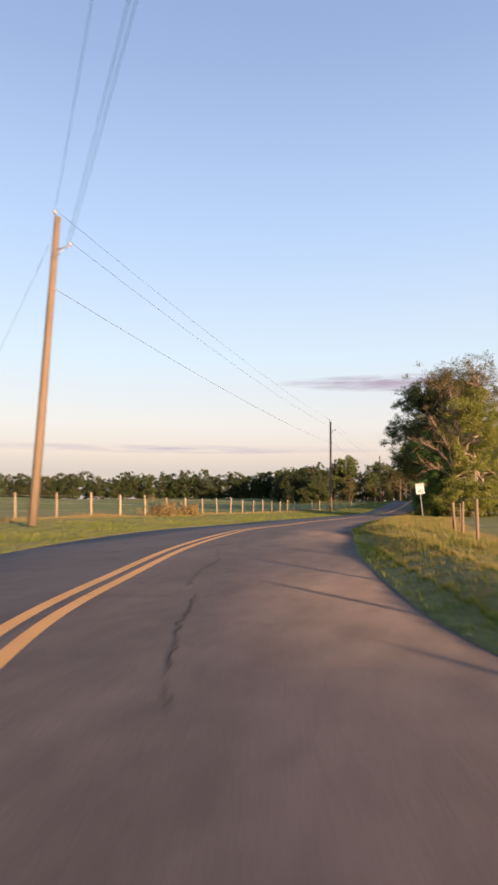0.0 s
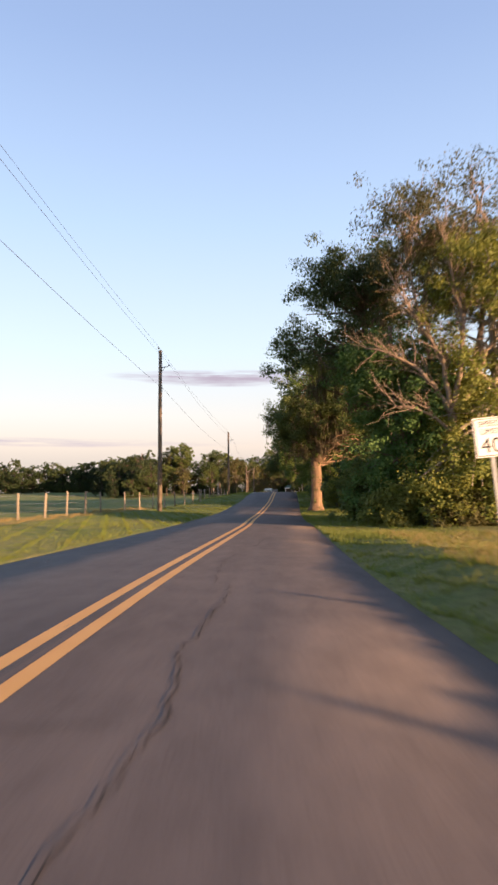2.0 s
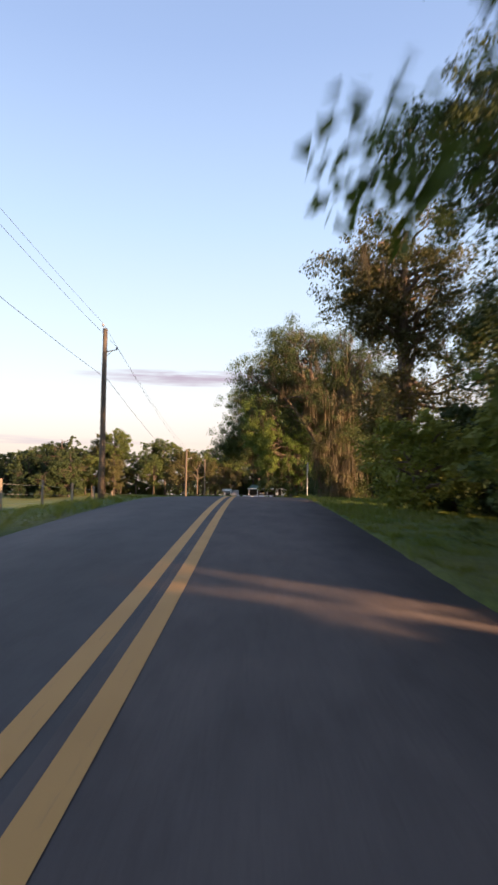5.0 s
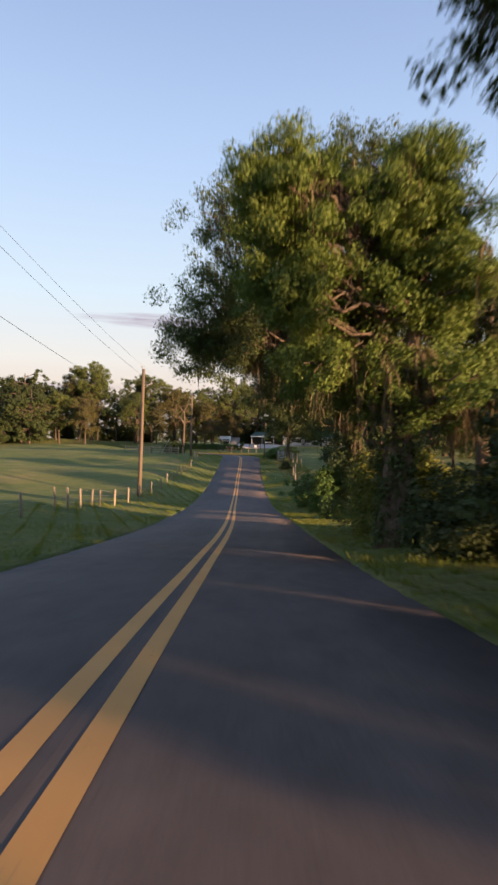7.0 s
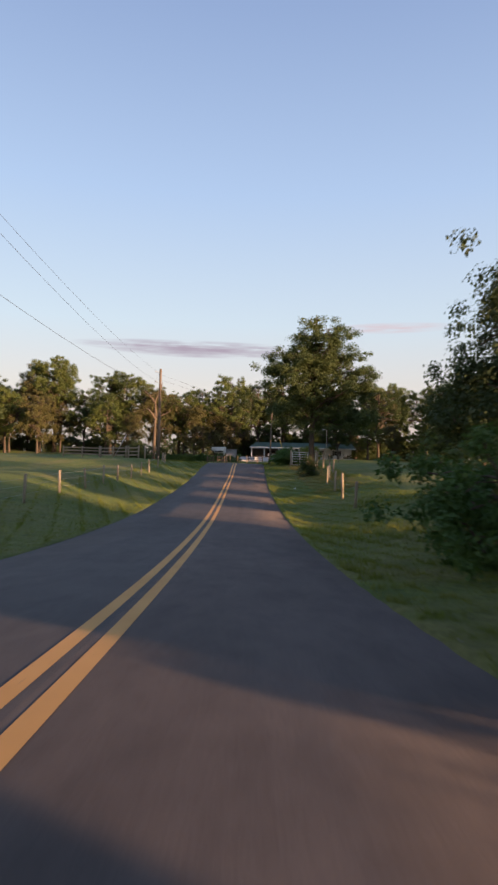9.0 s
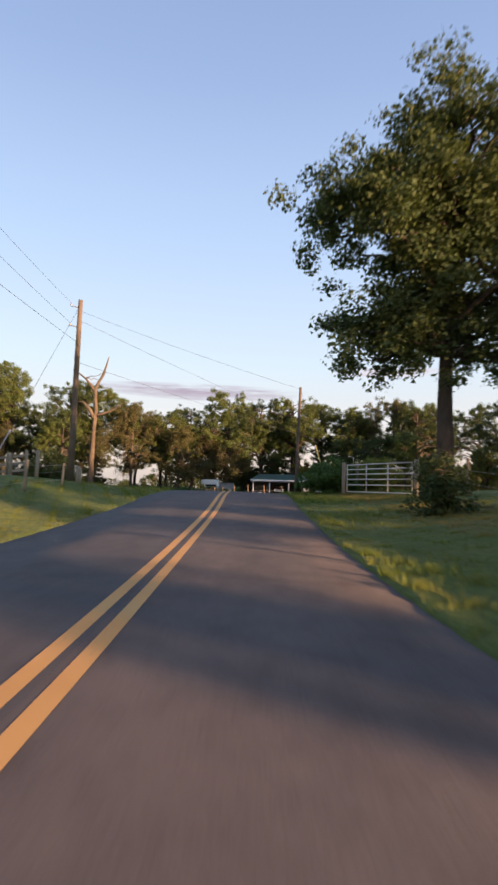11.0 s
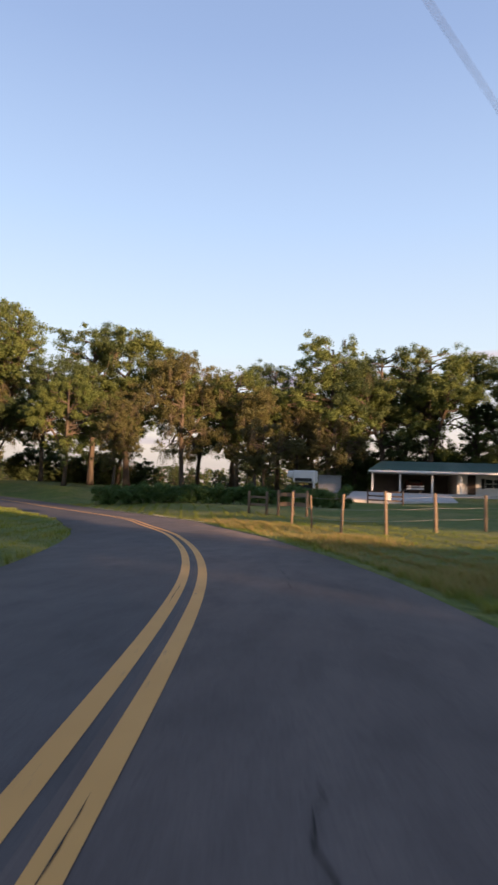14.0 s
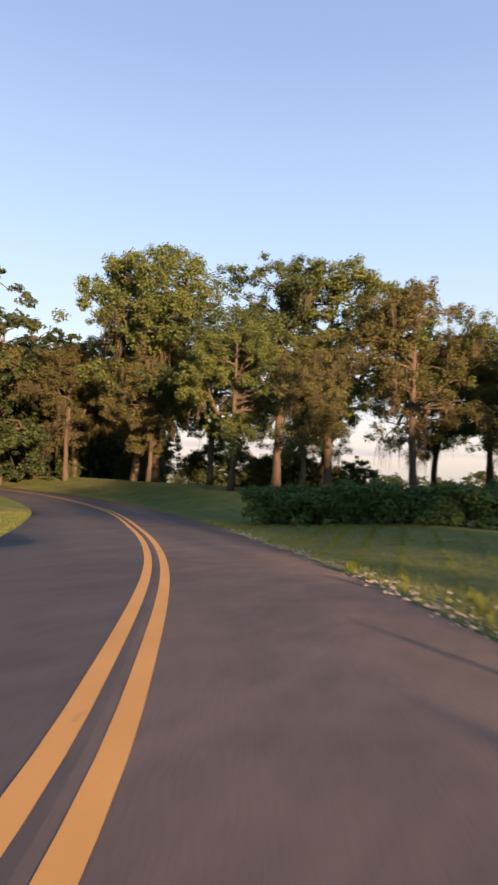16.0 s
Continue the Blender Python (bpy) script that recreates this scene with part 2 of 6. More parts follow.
def glass_material():
    m, n, l, b = nodes_of("window_glass", 0.05)
    b.inputs["Base Color"].default_value = (0.03, 0.035, 0.04, 1)
    b.inputs["Specular IOR Level"].default_value = 0.8
    fb = noise_at(n, l, 2.0, 2.0)
    l.new(ramp(n, l, fb, [(0.3, (0.03, 0.03, 0.03)), (0.8, (0.12, 0.12, 0.12))]), b.inputs["Roughness"])
    return m


M["glass"] = glass_material()


def asphalt_material(name="worn_asphalt", rough=0.88, tone=None):
    m, n, l, b = nodes_of(name, rough)
    patch = noise_at(n, l, 0.22, 4.0)
    wheel = noise_at(n, l, 0.9, 4.0, (1.6, 0.08, 1))
    grain = noise_at(n, l, 55.0, 4.0, rough=0.75)
    mottle = noise_at(n, l, 2.6, 5.0, (1, 0.45, 1), 0.7)
    col = ramp(n, l, patch, [(0.32, (0.089, 0.071, 0.065)), (0.68, (0.122, 0.098, 0.089))])
    col = mixed(n, l, ramp(n, l, wheel, [(0.40, (0, 0, 0)), (0.75, (0.55, 0.55, 0.55))]), col, (0.152, 0.124, 0.112))
    col = mixed(n, l, 1.0, col, ramp(n, l, mottle, [(0.30, (0.74, 0.74, 0.75)), (0.52, (1, 1, 1)), (0.74, (1.2, 1.19, 1.17))]), "MULTIPLY")
    col = mixed(n, l, ramp(n, l, grain, [(0.30, (0.75, 0.75, 0.75)), (0.5, (0, 0, 0))]), col, (0.041, 0.033, 0.032))
    col = mixed(n, l, ramp(n, l, grain, [(0.60, (0, 0, 0)), (0.78, (0.6, 0.6, 0.6))]), col, (0.215, 0.180, 0.162))
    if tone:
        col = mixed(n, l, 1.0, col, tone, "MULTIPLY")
    l.new(col, b.inputs["Base Color"])
    bumped(n, l, b, grain, 0.55, 0.008)
    return m


def line_material():
    m, n, l, b = nodes_of("worn_yellow_paint", 0.7)
    wear = noise_at(n, l, 16.0, 6.0, (1, 0.35, 1), 0.75)
    soft = noise_at(n, l, 1.1, 3.0)
    col = ramp(n, l, soft, [(0.3, (0.55, 0.282, 0.080)), (0.7, (0.63, 0.332, 0.10))])
    col = mixed(n, l, ramp(n, l, wear, [(0.63, (0, 0, 0)), (0.70, (0.85, 0.85, 0.85))]), col, (0.13, 0.105, 0.085))
    l.new(col, b.inputs["Base Color"])
    bumped(n, l, b, wear, 0.3, 0.004)
    return m


def ground_material():
    m, n, l, b = nodes_of("grass_ground", 0.95)
    field = noise_at(n, l, 0.035, 4.0)
    tuft = noise_at(n, l, 1.2, 6.0, rough=0.7)
    fine = noise_at(n, l, 9.0, 6.0, rough=0.75)
    mid = noise_at(n, l, 0.22, 4.0)
    col = ramp(n, l, tuft, [(0.30, (0.070, 0.120, 0.022)), (0.52, (0.125, 0.170, 0.034)), (0.74, (0.215, 0.205, 0.070))])
    col = mixed(n, l, ramp(n, l, mid, [(0.50, (0, 0, 0)), (0.68, (0.5, 0.5, 0.5))]), col, (0.300, 0.240, 0.100))
    col = mixed(n, l, ramp(n, l, field, [(0.50, (0, 0, 0)), (0.70, (0.35, 0.35, 0.35))]), col, (0.29, 0.22, 0.09))
    # the turf of the first bend is the driest
    co = n.new("ShaderNodeTexCoord")
    sp = n.new("ShaderNodeSeparateXYZ")
    l.new(co.outputs["Object"], sp.inputs[0])
    mr = n.new("ShaderNodeMapRange")
    mr.inputs["From Min"].default_value, mr.inputs["From Max"].default_value = -10.0, -40.0
    l.new(sp.outputs[1], mr.inputs["Value"])
    dry = n.new("ShaderNodeMath")
    dry.operation = "MULTIPLY"
    l.new(mr.outputs[0], dry.inputs[0])
    l.new(ramp(n, l, tuft, [(0.35, (0.15, 0.15, 0.15)), (0.62, (0.85, 0.85, 0.85))]), dry.inputs[1])
    col = mixed(n, l, dry.outputs[0], col, (0.255, 0.215, 0.085))
    col = mixed(n, l, ramp(n, l, fine, [(0.38, (0.7, 0.7, 0.7)), (0.58, (0, 0, 0))]), col, (0.050, 0.062, 0.016))
    l.new(col, b.inputs["Base Color"])
    bumped(n, l, b, fine, 0.9, 0.08)
    return m


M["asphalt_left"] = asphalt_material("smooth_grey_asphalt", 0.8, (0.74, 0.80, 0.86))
M["asphalt"], M["line"], M["ground"] = asphalt_material(), line_material(), ground_material()
M["grass"] = leafy("grass_blades", (0.080, 0.135, 0.022), (0.135, 0.190, 0.036), (0.245, 0.235, 0.080), 0.45)
M["dry_grass"] = leafy("dry_grass_blades", (0.22, 0.17, 0.07), (0.30, 0.23, 0.10), (0.36, 0.28, 0.13), 0.4, 0.8)
M["crack"] = two_scale("open_crack", (0.028, 0.024, 0.022), (0.040, 0.034, 0.030), (0.02, 0.018, 0.017), 3.0, 30.0, 0.95, 0)


# ---------------------------------------------------------------- small builders
def mesh_of(name, verts, faces, mat, smooth=False):
    me = bpy.data.meshes.new(name)
    me.from_pydata([tuple(v) for v in verts], [], faces)
    me.materials.append(mat)
    if smooth:
        me.polygons.foreach_set("use_smooth", [True] * len(me.polygons))
    me.update()
    return me


def pieces_mesh(name, v, mat):
    """A mesh of loose flat pieces from an array of n x corners x 3."""
    n, c = len(v), v.shape[1]
    me = bpy.data.meshes.new(name)
    me.vertices.add(c * n)
    me.vertices.foreach_set("co", np.ascontiguousarray(v, dtype=np.float32).ravel())
    me.loops.add(c * n)
    me.loops.foreach_set("vertex_index", np.arange(c * n, dtype=np.int32))
    me.polygons.add(n)
    me.polygons.foreach_set("loop_start", np.arange(0, c * n, c, dtype=np.int32))
    me.polygons.foreach_set("loop_total", np.full(n, c, dtype=np.int32))
    me.materials.append(mat)
    me.update(calc_edges=True)
    return me


def child(name, me, parent, label="", at=None):
    ob = new(name, me)
    ob.parent = parent
    if at is not None:
        ob.matrix_basis = at
    if label:
        ob["label"] = label
    return ob


def part(name, bm, mat, parent, label="", smooth=False):
    me = bpy.data.meshes.new(name)
    bm.to_mesh(me)
    bm.free()
    me.materials.append(mat)
    if smooth:
        me.polygons.foreach_set("use_smooth", [True] * len(me.polygons))
    return child(name, me, parent, label)


def box(bm, lo, hi, bevel=0.0):
    r = bmesh.ops.create_cube(bm, size=1.0)
    vs = r["verts"]
    for v in vs:
        v.co = Vector([lo[i] + (v.co[i] + 0.5) * (hi[i] - lo[i]) for i in range(3)])
    if bevel:
        es = list({e for v in vs for e in v.link_edges})
        bmesh.ops.bevel(bm, geom=es, offset=bevel, segments=1, affect="EDGES")
    return vs


def boxed(lo, hi, bevel=0.0):
    bm = bmesh.new()
    box(bm, lo, hi, bevel)
    return bm


def tube(pts, radii, sides=6, base=0, caps=True):
    """Corners and faces of a tapered tube through the points."""
    pts = [Vector(p) for p in pts]
    vs, fs = [], []
    side = Vector((1, 0.13, 0.05))
    for i, p in enumerate(pts):
        d = (pts[min(i + 1, len(pts) - 1)] - pts[max(i - 1, 0)]).normalized()
        a = (side - d * side.dot(d)).normalized()
        b = d.cross(a)
        for k in range(sides):
            w = 2 * math.pi * k / sides
            vs.append(p + (a * math.cos(w) + b * math.sin(w)) * radii[i])
    for i in range(len(pts) - 1):
        for k in range(sides):
            q = (k + 1) % sides
            fs.append((base + i * sides + k, base + i * sides + q, base + (i + 1) * sides + q, base + (i + 1) * sides + k))
    if caps:
        fs.append(tuple(base + k for k in reversed(range(sides))))
        fs.append(tuple(base + (len(pts) - 1) * sides + k for k in range(sides)))
    return vs, fs


class Tubes:
    def __init__(self):
        self.v, self.f = [], []

    def add(self, pts, radii, sides=6, caps=True):
        v, f = tube(pts, radii, sides, len(self.v), caps)
        self.v += v
        self.f += f

    def mesh(self, name, mat):
        return mesh_of(name, self.v, self.f, mat, True)


def thing(name, label, category, group="", at=None):
    ob = new(name)
    ob.empty_display_size = 0.3
    if at is not None:
        ob.matrix_basis = at
    return tagged(ob, label, category, group)


# ---------------------------------------------------------------- the road's line and the lie of the land
def spline(knots, step):
    """Points every step metres along a smooth line through the knots (any number of columns; the first three are x, y and z)."""
    k = np.array(knots, float)
    out = []
    for i in range(len(k) - 1):
        p0, p1, p2, p3 = k[max(i - 1, 0)], k[i], k[i + 1], k[min(i + 2, len(k) - 1)]
        d = np.linalg.norm((p2 - p1)[:3])
        m1 = (p2 - p0) * d / max(np.linalg.norm((p2 - p0)[:3]), 1e-6)
        m2 = (p3 - p1) * d / max(np.linalg.norm((p3 - p1)[:3]), 1e-6)
        for t in np.linspace(0, 1, max(2, int(d / step)), endpoint=False):
            t2, t3 = t * t, t * t * t
            out.append((2 * t3 - 3 * t2 + 1) * p1 + (t3 - 2 * t2 + t) * m1 + (-2 * t3 + 3 * t2) * p2 + (t3 - t2) * m2)
    out.append(k[-1])
    return np.array(out)


# the double line in the middle of the road: x, y, z of the surface
ROAD = [(64.01, -128, 0.09), (40.92, -113, 0.1), (24.33, -100, 0.12), (13.41, -86, 0.17), (8.71, -77, 0.18), (5.14, -70, 0.18), (3.82, -65.9, 0.2), (2.62, -61.3, 0.24),
        (1.45, -55.5, 0.23), (0.59, -50.5, 0.17), (0.07, -44, 0.08), (-0.18, -36, 0.04), (-0.31, -30, -0.01), (-0.27, -20, -0.06), (-0.26, -14, -0.09), (-0.45, -7, -0.14),
        (-0.5, 5, -0.07), (-0.43, 20, 0.44), (-0.47, 34, 1.18), (-0.46, 43, 1.44), (-0.48, 49, 1.29), (-0.55, 56, 0.87), (-0.65, 64, 0.08), (-0.7, 73, -0.72),
        (-0.84, 82, -1.4), (-1.21, 96, -2.28), (-1.44, 108, -2.55), (-1.61, 118, -2.38), (-1.77, 128, -1.98), (-1.81, 137, -1.36), (-1.92, 145, -0.7), (-2.06, 152, -0.34),
        (-2.8, 159, -0.26), (-4.31, 167, -0.29), (-7.04, 175, -0.38), (-9.86, 180.55, -0.41), (-11.72, 183.8, -0.39), (-16.26, 190, -0.43), (-21.6, 195.9, -0.39), (-28.86, 202.6, -0.2),
        (-37.92, 208.2, 0.13), (-49.98, 214, 0.39), (-66.01, 220.5, 0.78), (-88.01, 228, 1.29), (-125, 238, 1.8), (-190, 250, 2)]
line = spline(ROAD, 0.5)
tan = np.gradient(line[:, :2], axis=0)
tan /= np.linalg.norm(tan, axis=1)[:, None]
nor = np.stack([tan[:, 1], -tan[:, 0]], 1)      # to the right of the way
# half widths of the asphalt on either side of the line
HALF_R = np.interp(line[:, 1], [-80, -62, -54, -44, -36, -15, 50, 85, 140, 157, 172, 190], [3.6, 3.75, 3.9, 3.6, 3.2, 2.68, 2.65, 2.85, 2.72, 3.0, 2.75, 3.05])
HALF_L = np.interp(line[:, 1], [-60, -36, -9, 54, 89, 143, 162, 176, 190], [3.3, 3.3, 3.05, 2.75, 3.05, 2.9, 2.72, 2.75, 3.2])

# heights of the land away from the road: x, y, z
LAND = [(-14, -50, 0.45), (-14, -30, 0.25), (-14, -10, 0.1), (-12, 10, 0.1), (-40, -60, 0.6), (-60, 0, 0.8), (-110, 60, 1.6), (-200, 150, 2.4), (-45, 40, 0.6), (-20, 55, 0.7), (-15, 75, -0.6), (-14, 100, -2.1), (-30, 90, -1.8), (-60, 110, -1.3),
        (-40, 140, -0.9), (-60, 180, -0.6), (-16, 130, -1.2), (-13, 150, 0.0), (-25, 165, 0.4), (-40, 195, 0.8), (-24, 180, 0.0), (-22, 203, 0.1), (-10, 203, 0.1), (-3, 203, 0.15), (-28, 216, 1.1), (-40, 224, 1.6), (-60, 235, 2.0), (-100, 260, 2.6), (-20, 230, 1.6),
        (-8, 224, 1.45), (0, 214, 0.45), (2, 222, 1.45), (20, 222, 1.45), (20, 240, 1.8), (50, 240, 1.8), (-3, 190, -0.2), (4, 184, -0.1), (12, 190, 0.1), (14, 170, 0.2), (5.5, 152, 0.0), (5.5, 143, -0.45), (14, 146, 0.1), (6, 131, -0.9), (18, 128, -0.7), (8, 112, -1.5),
        (20, 112, -1.1), (6, 95, -2.0), (8, 82, -1.0), (8, 66, 0.5), (10, 50, 1.25), (25, 60, 0.9), (8, 30, 0.75), (8, 8, 0.1), (25, 10, 0.3), (8, -10, 0.0), (8, -25, 0.0), (9, -45, 0.1), (15, -60, 0.1), (40, -40, 0.2), (60, 60, 0.5), (60, 150, 0.8), (100, 200, 1.5), (30, 320, 2.5), (-150, 320, 3.0), (20, -140, 0.2), (-60, -150, 0.5)]
LANDA = np.array(LAND)


def near_road(xy):
    """Distance to the road's middle, signed (right is positive), and its height there."""
    d, z = np.empty(len(xy)), np.empty(len(xy))
    for a in range(0, len(xy), 4000):
        q = xy[a:a + 4000]
        dd = ((q[:, None, :] - line[None, ::2, :2]) ** 2).sum(2)
        i = dd.argmin(1) * 2
        off = q - line[i, :2]
        side = np.sign((off * nor[i]).sum(1))
        d[a:a + 4000] = np.sqrt(dd[np.arange(len(q)), i // 2]) * np.where(side == 0, 1, side)
        z[a:a + 4000] = line[i, 2]
    return d, z


def heights(xy):
    xy = np.asarray(xy, float).reshape(-1, 2)
    d, zr = near_road(xy)
    far = np.empty(len(xy))
    for a in range(0, len(xy), 4000):
        q = xy[a:a + 4000]
        w = 1.0 / (((q[:, None, :] - LANDA[None, :, :2]) ** 2).sum(2) + 9.0) ** 1.6
        far[a:a + 4000] = (w * LANDA[None, :, 2]).sum(1) / w.sum(1)
    s = np.clip((np.abs(d) - 3.0) / 7.0, 0, 1)
    s = s * s * (3 - 2 * s)
    bump = 0.022 * np.sin(xy[:, 0] * 0.9 + 1.3 * np.sin(xy[:, 1] * 0.31)) * np.sin(xy[:, 1] * 0.7 + 0.8) * np.clip((np.abs(d) - 3.2) / 3, 0, 1)
    # the low grassy bank that stands along the right edge of the first bend
    side = np.interp(xy[:, 1], line[:, 1], HALF_R)
    run = np.clip((xy[:, 1] + 76) / 6, 0, 1) * np.clip((-19 - xy[:, 1]) / 8, 0, 1)
    out = np.clip((d - side - 0.1) / 1.25, 0, 1)
    bank = 0.24 * run * out * out * (3 - 2 * out) * np.clip((side + 5.0 - d) / 3.2, 0, 1)
    return np.where(np.abs(d) < 2.6, zr - 0.04, zr * (1 - s) + far * s - 0.03 + bump + bank)


def hz(x, y):
    return float(heights([(x, y)])[0])


def ground_sheet():
    def axis(lo, hi, step):
        a = list(np.arange(lo, hi + step / 2, step))
        g, s = step, []
        v = hi
        while v < 4200:
            g *= 1.22
            v += g
            s.append(v)
        g, v, s0 = step, lo, []
        while v > -4200:
            g *= 1.22
            v -= g
            s0.append(v)
        return np.array(s0[::-1] + a + s)
    xs, ys = axis(-46, 34, 0.9), axis(-120, 262, 0.9)
    gx, gy = np.meshgrid(xs, ys)
    xy = np.stack([gx.ravel(), gy.ravel()], 1)
    z = heights(xy)
    d, _ = near_road(xy)
    z -= 0.22 * np.clip((6.2 - np.abs(d)) / 1.6, 0, 1)
    far = np.clip((np.hypot(xy[:, 0], xy[:, 1] - 80) - 320) / 400, 0, 1)
    z = z * (1 - far) + 2.0 * far
    nx, ny = len(xs), len(ys)
    i = np.arange((ny - 1) * nx).reshape(ny - 1, nx)[:, :-1].ravel()
    faces = np.stack([i, i + 1, i + nx + 1, i + nx], 1)
    me = bpy.data.meshes.new("ground")
    me.from_pydata(np.column_stack([xy, z]).tolist(), [], faces.tolist())
    me.materials.append(M["ground"])
    me.polygons.foreach_set("use_smooth", [True] * len(me.polygons))
    return tagged(new("ground", me), "uneven grassy ground of pasture and roadside verge", "ground", kind="structure")


ground_sheet()


def verge(side):
    """The strip of turf that meets the road's edge."""
    edge = HALF_R if side > 0 else HALF_L
    offs = [edge + o for o in (-0.1, 0.02, 0.18, 0.45, 0.75, 1.05, 1.4, 1.9, 2.5, 3.3, 4.1)]
    vs, fs = [], []
    m = len(offs)
    P = np.concatenate([line[:, :2] + nor * (side * o)[:, None] for o in offs])
    z = heights(P).reshape(m, -1)
    z[0] = line[:, 2] - 0.12
    z[-1] -= 0.1
    P = P.reshape(m, -1, 2)
    n = len(line)
    for j in range(m):
        vs += [(P[j, i, 0], P[j, i, 1], z[j, i]) for i in range(n)]
    for j in range(m - 1):
        for i in range(n - 1):
            q = (j * n + i, j * n + i + 1, (j + 1) * n + i + 1, (j + 1) * n + i)
            fs.append(q if side < 0 else q[::-1])
    tagged(new("verge", mesh_of("verge", vs, fs, M["ground"], True)), "strip of uneven turf along the road edge", "verge", kind="structure")


verge(1)
verge(-1)


def road_strip(offsets, lift, step=1, jagged=0.0, crown=0.0, lo=0, hi=None):
    sel = np.arange(lo, hi or len(line), step)
    rng = np.random.RandomState(4)
    vs, fs = [], []
    m = len(offsets)
    wob = np.convolve(rng.randn(len(sel) + 8), np.ones(9) / 9, "valid")[:len(sel)] * jagged * 3
    wob2 = np.convolve(rng.randn(len(sel) + 8), np.ones(9) / 9, "valid")[:len(sel)] * jagged * 3
    for a, i in enumerate(sel):
        for j, o in enumerate(offsets):
            o = o[i] if isinstance(o, np.ndarray) else o
            oo = o + (wob[a] if j == 0 else wob2[a] if j == m - 1 else 0)
            p = line[i, :2] + nor[i] * oo
            dz = -crown * min(1.0, (oo / 3.0) ** 2)
            vs.append((p[0], p[1], line[i, 2] + lift + dz - (0.07 if jagged and j in (0, m - 1) else 0)))
    for a in range(len(sel) - 1):
        for j in range(m - 1):
            q = a * m + j
            fs.append((q, q + 1, q + m + 1, q + m))
    return vs, fs


_v, _f = road_strip([-HALF_L - 0.06, -HALF_L, -1.5, 0, 1.5, HALF_R, HALF_R + 0.06], 0.0, 1, 0.07, 0.05)
_road = mesh_of("road", _v, _f, M["asphalt"], True)
# the left lane has a darker, bluer tone and is smoother
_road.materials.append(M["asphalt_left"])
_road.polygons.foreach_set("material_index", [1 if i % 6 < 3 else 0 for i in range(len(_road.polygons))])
tagged(new("road", _road), "worn two-lane asphalt road with cracked surface", "road", kind="structure")
_wide = np.interp(line[:, 1], [85, 115], [1.0, 0.87])
for _a, _b in ((-0.212, -0.068), (0.068, 0.212)):
    _v, _f = road_strip([_a * _wide, _b * _wide], 0.0022, 1)
    tagged(new("road_marking", mesh_of("road_marking", _v, _f, M["line"], True)), "worn yellow painted centre line", "road marking", "double centre line", kind="structure")


# ---------------------------------------------------------------- trees
def leaves(rng, centres, radii, counts, size, flat=0.75, droop=0.0, out=0.55):
    """Folded diamond leaves strewn through round tufts; an array of n x 3 x 3 corners."""
    c = np.repeat(centres, counts, axis=0)
    r = np.repeat(radii, counts)
    n = len(c)
    d = rng.randn(n, 3)
    d /= np.linalg.norm(d, axis=1)[:, None]
    rad = r * rng.rand(n) ** out
    p = c + d * rad[:, None] * np.array([1, 1, flat])
    p[:, 2] -= droop * rng.rand(n) ** 2 * r
    up = d * 0.75 + np.array([0, 0, 0.5]) + rng.randn(n, 3) * 0.42
    up /= np.linalg.norm(up, axis=1)[:, None]
    a = rng.randn(n, 3)
    a -= up * (a * up).sum(1)[:, None]
    a /= np.linalg.norm(a, axis=1)[:, None]
    b = np.cross(up, a)
    s = size * (0.6 + 0.8 * rng.rand(n))[:, None]
    w = s * (0.75 + 0.35 * rng.rand(n))[:, None]
    return np.stack([p - a * s * 0.5 - b * w * 0.2, p + b * w * 0.75, p + a * s * 0.6], 1)


def strands(rng, pts, lo, hi, width):
    """Hanging tapered strands from the points."""
    n = len(pts)
    L = lo + (hi - lo) * rng.rand(n) ** 1.8
    ang = rng.rand(n) * np.pi
    s = np.stack([np.cos(ang), np.sin(ang), np.zeros(n)], 1) * (width * (0.5 + rng.rand(n)))[:, None]
    sway = rng.randn(n, 3) * np.array([0.12, 0.12, 0]) * L[:, None]
    mid = pts - np.stack([np.zeros(n), np.zeros(n), L * 0.3], 1) + sway
    end = pts - np.stack([np.zeros(n), np.zeros(n), L], 1) + sway * 1.4
    top = np.stack([pts - s * 0.4, pts + s * 0.4, mid + s, mid - s], 1)
    low = np.stack([mid - s, mid + s, end + s * 0.12, end - s * 0.12], 1)
    return np.concatenate([top, low])


def bend(rng, a, b, n, sag=0.0, wob=0.06):
    a, b = np.array(a, float), np.array(b, float)
    L = np.linalg.norm(b - a)
    out = []
    for i in range(n + 1):
        t = i / n
        p = a + (b - a) * t + rng.randn(3) * wob * L * math.sin(math.pi * t)
        p[2] += sag * L * math.sin(math.pi * t)
        out.append(p)
    return out


